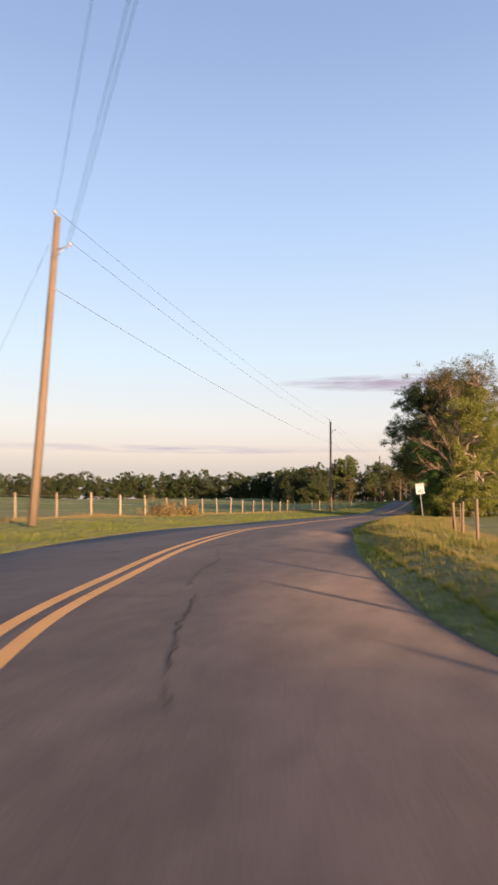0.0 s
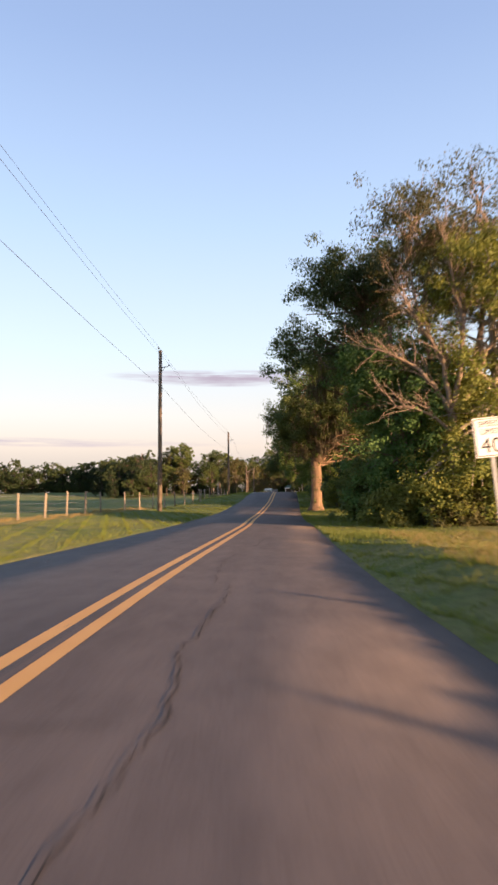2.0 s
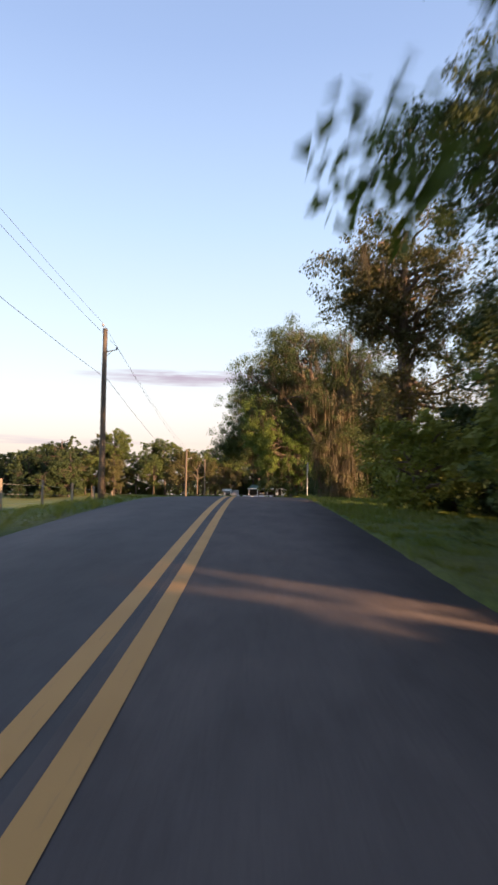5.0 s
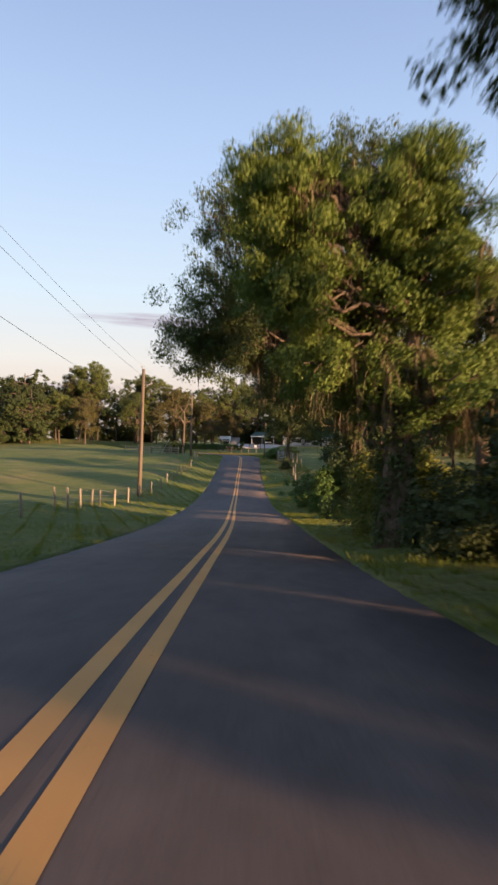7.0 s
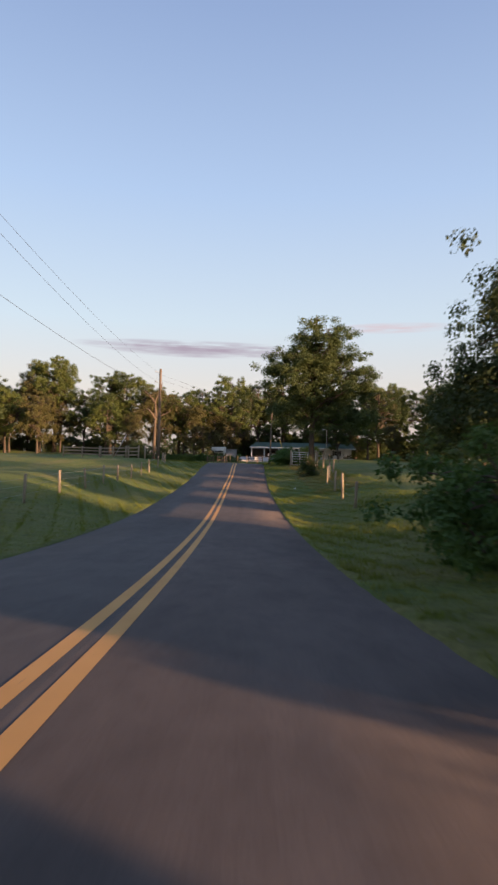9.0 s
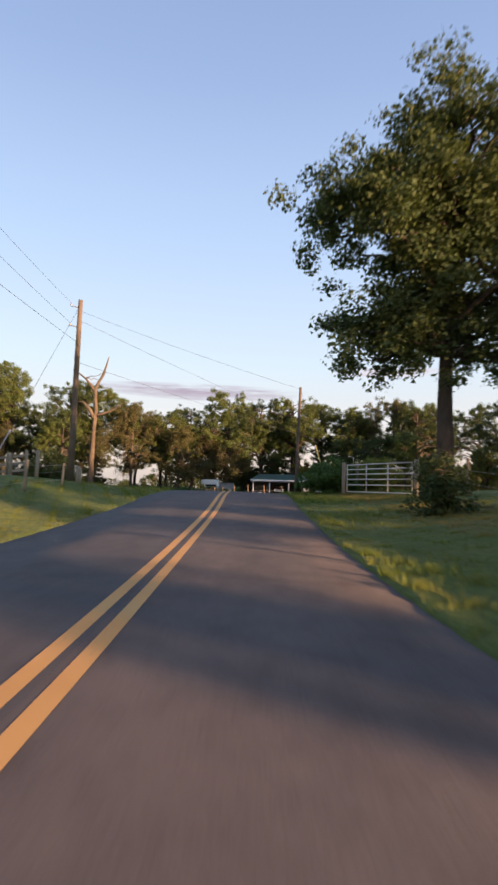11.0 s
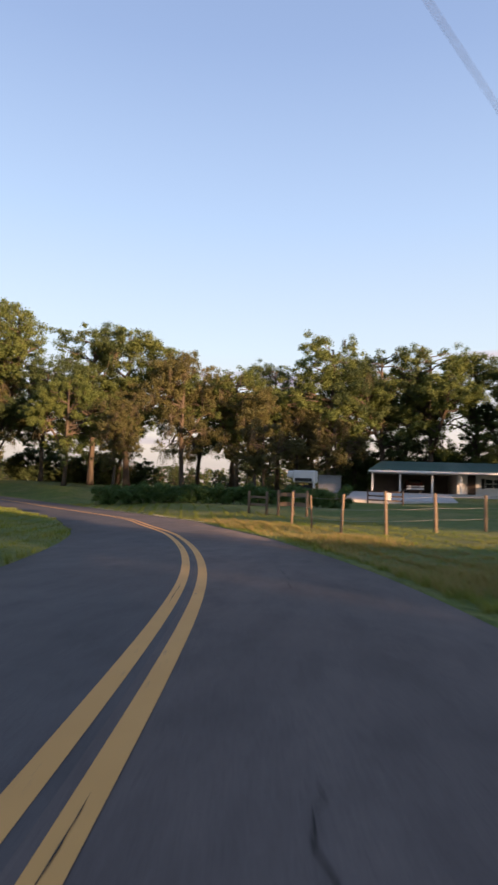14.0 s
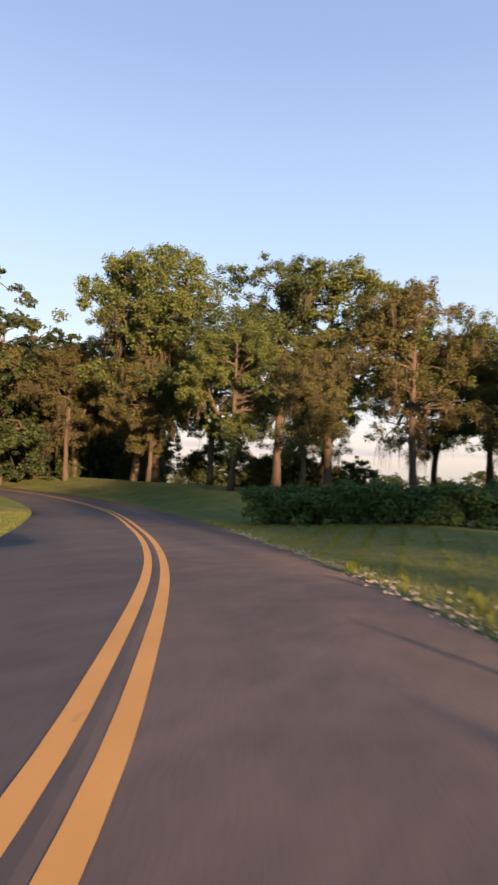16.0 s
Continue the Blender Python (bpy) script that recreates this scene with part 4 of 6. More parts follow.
tree("tree", "sapling hung with sunlit grey-brown moss", foot(4.9, 56.0), [[(0, 0, 0, 0.09), (0.1, 0.1, 2.0, 0.07), (0.3, 0.1, 4.2, 0.03)]], [(0.1, 0, 3.0, 1.2, 1.2, 1.3, 3), (0.3, 0.1, 1.4, 1.1, 1.1, 0.8, 2)], "brown_leaf", "bark", 36, 40, 420, 0.07, (0.4, 0.7), moss=130, moss_len=(0.4, 1.5), limb=0.04, group=R_ROW, twigs=2)
tree("tree", "dark vine-hung tree in the roadside wood", foot(7.2, 73.5), [[(0, 0, 0, 0.22), (0, 0.1, 4, 0.16), (0.1, 0.2, 8, 0.05)]], [(0.2, 0.3, 6.4, 1.4, 1.6, 1.6, 4), (0.3, 0.6, 4.4, 1.0, 1.0, 0.7, 2)], "dark_leaf", "bark", 38, 50, 600, 0.09, (0.5, 0.9), moss=20, moss_len=(0.2, 0.9), limb=0.06, group=R_ROW, twigs=1)
# added to keep the sun off the right side of the green oak
tree("tree", "tall tree with a high narrow crown, added to shade an oak", foot(11.0, 66.0), [[(0, 0, 0, 0.22), (0, 0.1, 5, 0.17), (0.1, 0.2, 10, 0.05)]], [(0, 0, 8.3, 1.2, 1.2, 1.8, 4)], "dark_leaf", "bark", 39, 40, 600, 0.1, (0.5, 0.9), limb=0.06, group=R_ROW, twigs=1)
# deeper trees that close the wood
for _i, (_x, _y, _h) in enumerate([(13, 10.5, 10), (13, 24, 11), (12, 37, 10), (12.5, 45.5, 10)]):
    tree("tree", "shaded tree deep in the roadside wood", foot(_x, _y), [[(0, 0, 0, 0.28), (0.1, 0.1, _h * 0.5, 0.2), (0.2, 0.2, _h, 0.05)]], [(0, 0, _h * 0.78, 3.2, 3.4, _h * 0.24, 4), (0.3, 0.2, _h * 0.38, 2.6, 2.6, 1.6, 2)],
         ["dark_leaf", "oak_leaf"][_i % 2], "bark", 50 + _i, 48, 525, 0.132, moss=8, group=R_ROW)


def shrub(at, rx, ry, rz, leaf, seed, n=30, per=420, size=0.085, label="leafy green shrub on the roadside verge", group="shrubs on the verge"):
    return tree("shrub", label, at, [[(0, 0, 0, 0.06), (0.05, 0, rz * 0.7, 0.04), (0.1, 0.1, rz * 1.3, 0.02)]], [(0, 0, rz, rx, ry, rz, 1)], leaf, "bark", seed, n, per, size, (0.35, 0.7), limb=0.03, group=group, category="shrub")


for _i, (_x, _y, _rx, _ry, _rz, _lf) in enumerate([(5.4, -14.8, 0.9, 0.9, 0.6, "sunlit_leaf"), (7.6, -15.8, 1.2, 0.9, 0.6, "brown_leaf"), (4.9, -11.5, 1.2, 1.6, 1.3, "oak_leaf"), (5.2, 12.5, 1.1, 2.2, 1.1, "sunlit_leaf"), (5.0, 18.0, 1.0, 2.0, 1.2, "dark_leaf"),
                                               (4.7, 26.5, 0.9, 2.0, 1.0, "oak_leaf"), (4.6, 35.5, 1.1, 2.6, 1.2, "sunlit_leaf"), (4.4, 61.0, 0.9, 1.6, 0.9, "dark_leaf"), (4.3, 66.0, 0.7, 1.2, 0.7, "dark_leaf"), (3.7, 84.4, 0.45, 0.5, 1.15, "hedge_leaf"), 
                                               (4.6, 92.6, 1.3, 1.6, 1.1, "oak_leaf"), (4.1, 97.0, 1.4, 2.0, 1.15, "hedge_leaf"), (5.8, 101.0, 1.9, 2.0, 1.25, "oak_leaf"), (8.0, 98.0, 1.8, 2.0, 1.1, "oak_leaf"), (4.5, 75.2, 0.9, 0.9, 0.8, "oak_leaf")]):
    shrub(foot(_x, _y), _rx, _ry, _rz, _lf, 70 + _i)
shrub(foot(4.4, 71.8), 1.0, 1.6, 1.3, "sunlit_leaf", 90, 70, 520, 0.08, "dense sunlit shrub with yellow-green leaves")
for _x, _y, _s in ((-9.5, -38.4, 0.75), (-9.4, -34.7, 0.6)):
    shrub(foot(_x, _y), _s, _s, _s * 0.5, "dry_grass", 60 + int(_x * _y) % 7, 16, 300, 0.08, "dry brown bush on the fence line")
# undergrowth that fills the wood
UNDER = "undergrowth of the roadside wood"
# gaps in the wood through which the low sun reaches the road: place across the sun's way, half width
GLADES = [(-10.4, 0.5), (-3.0, 0.3), (3.0, 2.4), (7.6, 1.3), (42.0, 3.8), (48.4, 1.2), (53.5, 1.0), (60.3, 1.2), (68.3, 4.8)]
_u = [tree("undergrowth", "dense shaded undergrowth of leafy vines and saplings", (0, 0, 0), [[(0, 0, 0, 0.07), (0.1, 0.1, 1.8, 0.05), (0.1, 0.2, 3.0, 0.02)], [(0.5, 0.3, 0, 0.05), (0.7, 0.4, 2.4, 0.02)]], [(0, 0, 1.9, 1.7, 1.7, 1.5, 3), (0.3, 0.2, 0.8, 1.6, 1.6, 0.8, 2)], _l3, "bark", 140 + _k3, 46, 420, 0.11, (0.4, 0.8), limb=0.03, group=UNDER, category="undergrowth") for _k3, _l3 in enumerate(("dark_leaf", "oak_leaf", "sunlit_leaf"))]
_rng = np.random.RandomState(77)
_n3 = 0
for _y in np.arange(-12.5, 92, 2.5):
    for _x in ((7.2,) if -2 < _y < 18 else (7.2, 10.2) if _y < 62 else (6.4, 8.8)):
        if _rng.rand() < 0.10:
            continue
        _x2, _y2, _s = _x + _rng.randn() * 0.6, _y + _rng.randn() * 0.6, 0.75 + 0.55 * _rng.rand()
        _cross = 0.6 * _x2 + 0.8 * _y2
        _near = min(abs(_cross - _c) - _w for _c, _w in GLADES)
        if _near < 0.35:
            continue
        _s = min(_s, 0.25 + _near * 0.55)
        _m = pose(_x2, _y2, hz(_x2, _y2) - 0.1, 0, 0, _rng.rand() * 360)
        _k3 = _n3 % 3 if _n3 % 5 else 0
        if _n3 < 3:
            _k3 = _n3
            _u[_k3].matrix_basis = _m @ Matrix.Diagonal((_s, _s, _s, 1))
        else:
            copy_thing(_u[_k3], _m).scale = (_s,) * 3
        _n3 += 1
# low growth at the front of the first thicket
for _x, _y, _s in ((5.7, -8.2, 1.1), (6.3, -10.2, 1.0)):
    copy_thing(_u[0 if _y > -9 else 1], pose(_x, _y, hz(_x, _y) - 0.1, 0, 0, _y * 57)).scale = (_s,) * 3
# dark growth under the grove
for _x, _y, _s in ((-66, 229, 0.9), (-61, 231.5, 0.7), (-52.5, 233.5, 0.6), (-71, 230, 1.2), (-32, 242, 1.1), (-36, 239, 1.2), (-40, 241, 1.4), (-44, 241, 1.4), (-48.5, 240, 1.4), (-56, 238, 1.5), (-4, 245, 1.9), (1, 246, 1.8), (6, 245, 2.0), (11, 247, 1.9), (16, 245, 2.0), (21, 243, 1.9), (26, 244, 2.0), (31, 238, 1.9), (36, 236, 1.8), (41, 235, 1.9), (24.5, 231, 1.5)):
    copy_thing(_u[0], pose(_x, _y, hz(_x, _y) - 0.1, 0, 0, _x * 41)).scale = (_s * 1.2, _s * 1.2, _s)
shrub(foot(3.2, 150.3), 1.35, 1.5, 0.72, "hedge_leaf", 95, 46, 577, 0.078, "rounded dark green shrub at the foot of a pole")
shrub(foot(5.2, 151.2), 1.2, 1.3, 0.85, "sunlit_leaf", 96, 29, 525, 0.078, "rounded shrub with yellow-green leaves")
shrub(foot(4.1, 134.7), 0.45, 0.45, 0.9, "dark_leaf", 97, 16, 350, 0.072, "vines round the foot of an oak")
shrub(foot(-12.8, 156.5), 1.3, 1.3, 0.9, "dark_leaf", 98, 27, 455, 0.084, "dark shrub by the wooden gate")
shrub(foot(-13.2, 67.0), 0.8, 0.8, 0.55, "oak_leaf", 99, 13, 350, 0.072, "small shrub on the fence line")

# trees past the wood, on the right
_single = tree("oak_tree", "tall single oak with layered crown beside the road", foot(4.36, 135.3), [[(0, 0, 0, 0.21), (0, 0, 2.4, 0.17), (0.1, 0.1, 4.6, 0.14), (0.2, 0.2, 8.4, 0.09), (0.2, 0.2, 11.0, 0.03)]],
     [(0.6, 0.2, 9.4, 1.7, 1.9, 1.7, 5), (-0.9, 0.0, 7.4, 1.9, 2.2, 1.5, 4), (1.8, 0.2, 7.0, 2.2, 2.4, 1.8, 4), (-0.8, 0.0, 4.5, 1.25, 1.6, 0.95, 2.4), (0.2, -0.2, 5.7, 1.5, 1.6, 1.1, 2.6), (2.0, 0.2, 4.3, 1.6, 1.8, 1.0, 2.2)], "dark_leaf", "dark_bark", 41, 150, 640, 0.095, (0.55, 1.0), limb=0.07, twigs=2)
_single.scale = (1.2, 1.14, 1.09)
_broad = tree("tree", "broad dark tree at the edge of a dry field", foot(10.3, 107.2), [[(0, 0, 0, 0.32), (0, 0, 3, 0.22), (0.2, 0.1, 8, 0.06)]], [(0, 0, 6.2, 3.8, 3.6, 3.0, 5), (-2.4, -0.3, 3.4, 2.4, 2.4, 1.8, 2), (1.8, 0, 2.6, 2.4, 2.2, 1.6, 2)], "dark_leaf", "bark", 42, 110, 600, 0.114, limb=0.1)
_broad.scale = (0.92, 0.92, 1.0)
_bare = tree("tree", "bare leafless sapling with pale twigs", foot(7.5, 103.0), [[(0, 0, 0, 0.06), (0.05, 0, 1.2, 0.05), (0.2, 0.1, 2.6, 0.02)]], [(0.1, 0, 2.7, 0.8, 0.8, 0.9, 1)], "brown_leaf", "pale_bark", 43, 11, 0, 0.1, limb=0.03, twigs=2)
_bare.scale = (1.1, 1.1, 1.5)
# the dead tree by the pole
tree("dead_tree", "dead leafless tree with broken pale limbs", foot(-12.4, 164.0), [[(0, 0, 0, 0.20), (0.0, 0, 3.0, 0.165), (0.15, 0, 5.6, 0.13), (0.0, 0.1, 7.2, 0.10), (0.5, 0.2, 8.2, 0.09), (0.9, 0.2, 9.6, 0.03)], [(0.05, 0, 5.0, 0.14), (-0.9, 0, 6.2, 0.09), (-1.6, 0.1, 6.0, 0.04)], [(0.0, 0.1, 6.9, 0.11), (-0.7, 0.1, 7.9, 0.07), (-1.7, 0.2, 8.6, 0.03)], [(0.15, 0, 5.2, 0.1), (1.2, 0.1, 5.6, 0.07), (1.9, 0.2, 6.1, 0.03)]],
     [(-0.2, 0, 7.6, 1.6, 1.0, 1.2, 1)], "brown_leaf", "bark", 44, 5, 0, 0.1, limb=0.03, twigs=0)

# ---------------------------------------------------------------- groves and the far tree lines
_MIX = ["oak_leaf", "dark_leaf", "brown_leaf", "oak_leaf"]


def grove_tree(seed, h, leaf, moss=0, spread=1.0, clumps=46, per=120, size=0.30, twigs=1):
    rng = np.random.RandomState(seed)
    lobes = [(0.0, 0, h * 0.78, h * 0.20 * spread, h * 0.20 * spread, h * 0.135, 4), (h * 0.16 * spread, h * 0.06, h * 0.60, h * 0.17 * spread, h * 0.17, h * 0.12, 3), (-h * 0.17 * spread, -h * 0.05, h * 0.56, h * 0.17 * spread, h * 0.17, h * 0.13, 3), (h * 0.05, -h * 0.1, h * 0.42, h * 0.18, h * 0.16, h * 0.10, 2), (-h * 0.06, h * 0.08, h * 0.30, h * 0.14, h * 0.14, h * 0.07, 1)]
    lean = rng.randn(2) * h * 0.03
    trunks = [[(0, 0, 0, h * 0.018), (lean[0] * 0.3, 0, h * 0.22, h * 0.0145), (lean[0], lean[1], h * 0.5, h * 0.011), (lean[0], lean[1], h * 0.85, h * 0.005)], [(lean[0] * 0.3, 0, h * 0.26, h * 0.010), (h * 0.13, h * 0.03, h * 0.5, h * 0.008), (h * 0.18, h * 0.05, h * 0.66, h * 0.003)]]
    return trunks, lobes, dict(leaf=leaf, bark="dark_bark", seed=seed, clumps=clumps, per=per, size=size, clump_r=(h * 0.045, h * 0.085), moss=moss, moss_len=(0.5, 2.2), limb=h * 0.008, twigs=twigs)


GROVE = "trees behind the bend"
GROVE_AT = [(-28.3, 226.5, 20.0, 0), (-31.9, 224.6, 19.5, 1), (-24.4, 243, 17, 2), (-16.4, 230.6, 15, 0), (-44.5, 225.6, 23.5, 0), (-48.6, 228.0, 20.5, 2), (-21.5, 225.5, 16.0, 2), (-25.2, 215.0, 9.5, 2), (-31.0, 216.5, 12.0, 0), (-37.5, 224.0, 14.5, 1), (-12.6, 238, 18.0, 1), (-6.2, 236, 18.5, 0), (-13.8, 228, 12.5, 2), (-9.5, 232.5, 11, 2),
            (0.5, 239, 18.0, 1), (6.6, 241, 18.5, 0), (12.5, 243, 17.5, 1), (17.0, 238, 16.0, 0), (23.5, 236, 17.5, 2), (27.5, 229, 16.0, 1), (33.0, 240, 18.0, 0), (39, 232, 16, 1), (-54, 236, 17.5, 0), (-60, 231.5, 16.5, 1), (-66, 240, 16, 2), (-72, 234, 15, 0), (-80, 241, 16, 1),
            (-42.0, 221.8, 11.0, 2), (-54.0, 224.5, 14.0, 2), (-62, 228, 14, 2), (-34, 238, 16, 2), (-39.5, 200.5, 12.5, 2), (-46.5, 203.5, 13.5, 0), (-9.0, 246, 17, 2), (3.5, 248, 17, 2), (20, 247, 17, 1), (-18.5, 238, 17, 1), (-3.0, 243, 16, 0)]
_lf = ["oak_leaf", "dark_leaf", "brown_leaf"]
_lab = ["tall grove oak with green sunlit crown", "tall dark green tree in a grove", "mossy grove oak with brownish leaves"]
_base = {}
for _i, (_x, _y, _h, _k) in enumerate(GROVE_AT):
    if _x > -7:
        _h *= 1.14
    _key = (_k, _i % 2)
    _rz = (_i * 67) % 360
    _m = pose(_x, _y, hz(_x, _y) - 0.1, 0, 0, _rz)
    if _key not in _base:
        _t, _l, _kw = grove_tree(200 + 10 * _k + _i % 2, 15.0, _lf[_k], [10, 4, 50][_k], 1.2, 70, 760, 0.125, 1)
        _base[_key] = tree("tree", _lab[_k], (0, 0, 0), _t, _l, group=GROVE, **_kw)
        _base[_key].matrix_basis = _m @ Matrix.Diagonal((_h / 15, _h / 15, _h / 15, 1))
    else:
        _c = copy_thing(_base[_key], _m)
        _c.scale = (_h / 15,) * 3

# lower, wide trees round the house and in the fields
for _i, (_x, _y, _h, _sp, _lf2, _la) in enumerate([(17.5, 221.0, 10.5, 1.3, "dark_leaf", "round dark tree beside the house"), (28.0, 217, 8.0, 1.2, "brown_leaf", "small russet tree in low sun"), (34, 214, 9.0, 1.3, "oak_leaf", "low spreading tree at a field edge"), (24.0, 222.0, 12, 1.0, "oak_leaf", "tall green tree beside the house"),
                                                     # the next four stand out of view, added to shade the road
                                                     (20, 127, 9.0, 1.3, "dark_leaf", "unseen broad dark tree added to shade the road"), (25, 133.5, 9.5, 1.3, "oak_leaf", "unseen broad green tree added to shade the road"), (31, 140, 10.0, 1.4, "dark_leaf", "unseen broad dark tree added to shade the road"), (36, 142, 10.5, 1.1, "oak_leaf", "unseen broad green tree added to shade the road"), (34, 78, 9.0, 1.3, "dark_leaf", "broad dark tree beyond a fenced field"), (40, 72, 9.5, 1.3, "dark_leaf", "broad dark tree beyond a fenced field"), (47, 66, 9.0, 1.3, "dark_leaf", "broad dark tree beyond a fenced field"), (54, 60, 9.5, 1.3, "dark_leaf", "broad dark tree beyond a fenced field"), (-11.0, 216.5, 7.5, 1.7, "brown_leaf", "low spreading mossy tree behind a hedge"), (-5.0, 229.5, 9.0, 1.4, "brown_leaf", "low spreading mossy tree behind a hedge")]):
    _t, _l, _kw = grove_tree(300 + _i, _h, _lf2, 14 if _lf2 == "brown_leaf" else 2, _sp, 56, 420, 0.14, 1)
    tree("tree", _la, foot(_x, _y), _t, _l, group="", **_kw)

# unseen trees added beyond the yard; their long shadow lies over road and lawn
SHADE_WOOD = "wood beyond the yard"
_shade_tree = None
_rng = np.random.RandomState(61)
_row = [(38 + _rng.randn() * 1.5, _y, 17.0 + _rng.randn() * 1.2) for _y in np.arange(157.5, 215, 4.6)]
_row += [(22, 106.8, 9.5), (24, 115, 10.5), (26, 119, 11), (28.2, 122.4, 10.5), (29.7, 124.8, 11), (31, 127.5, 11), (34, 131, 11.5), (36.2, 132.2, 12), (38, 133.5, 12), (41.5, 137, 12)]
for _i, (_x, _y, _h) in enumerate(_row):
    _m = pose(_x, _y, hz(_x, _y) - 0.1, 0, 0, (_i * 71) % 360)
    if _shade_tree is None:
        _t, _l, _kw = grove_tree(350, 15.0, "dark_leaf", 0, 1.2, 64, 420, 0.16, 1)
        _l += [(0, 0, 3.4, 3.0, 3.0, 3.0, 5)]
        _shade_tree = tree("tree", "tall unseen tree added to shade road and lawn", (0, 0, 0), _t, _l, group=SHADE_WOOD, **_kw)
        _shade_tree.matrix_basis = _m @ Matrix.Diagonal((_h / 15, _h / 15, _h / 15, 1))
    else:
        copy_thing(_shade_tree, _m).scale = (_h / 15,) * 3

FAR = "far line of trees"
_far = []
for _k in range(4):
    _t, _l, _kw = grove_tree(400 + _k, 15.0, ["far_leaf", "dark_leaf", "far_leaf", "dark_leaf"][_k], 0, 1.5, 66, 360, 0.24, 0)
    _l.append((0, 0, 3.4, 4.6, 4.2, 3.0, 9))
    _far.append(tree("tree", "distant tree in a dark wooded line", (0, 0, 0), _t, _l, group=FAR, **_kw))
_rng = np.random.RandomState(9)
FAR_LINE = spline([(-330, 150), (-265, 225), (-190, 275), (-120, 285), (-80, 262), (-66, 236), (-62, 214), (-52, 203)], 4.0)
_spots = [(x + _rng.randn() * 2, y + _rng.randn() * 2.5, 15.5 + 2.5 * _rng.randn()) for x, y in FAR_LINE] + [(x - 8 + _rng.randn() * 3, y + 9 + _rng.randn() * 3, 16 + 2.5 * _rng.randn()) for x, y in FAR_LINE[::2]]
_spots += [(x, y, h) for x, y, h in ((-52, 199, 13), (-60, 203, 13), (-67, 207, 14), (-75, 212, 13), (-58, 196, 9), (-66, 198, 9))]
_spots += [(-260 + 4.6 * i + _rng.randn() * 2, 425 + _rng.randn() * 10, (11 if i < 46 else 16) + 1.3 * _rng.randn()) for i in range(94)]
_spots += [(-165 + 4.6 * i + _rng.randn() * 1.5, 332 + _rng.randn() * 6, 7.0 + 0.9 * _rng.randn()) for i in range(48)]
_spots += [(52 + 9 * i + _rng.randn() * 2, 255 + _rng.randn() * 8 - 6 * i, 15 + 2 * _rng.randn()) for i in range(14)]
for _i, (_x, _y, _h) in enumerate(_spots):
    _m = pose(_x, _y, hz(_x, _y) - 0.2, 0, 0, (_i * 83) % 360)
    _s = max(6.0, _h) / 15
    if _i < 4:
        _far[_i].matrix_basis = _m @ Matrix.Diagonal((_s, _s, _s, 1))
    else:
        copy_thing(_far[_i % 4], _m).scale = (_s, _s, _s)


# ---------------------------------------------------------------- poles and wires
POLES = {"A": (-5.8, -55.6, 0.45, 11.0, 0.6), "B": (-7.54, 4.45, 0.0, 11.3, 0.0), "C": (-7.40, 51.4, 0.7, 9.4, 0.0), "D": (-8.45, 101.3, -2.05, 9.45, 0.14), "E": (-9.58, 149.4, -0.05, 8.95, 0.0), "F": (1.50, 151.3, -0.42, 5.58, 0.15)}
POLES_GROUP = "utility poles along the road"
WIRES = {}


def small_cyl(p, q, r, sides=8):
    t = Tubes()
    t.add([p, q], [r, r], sides)
    return t


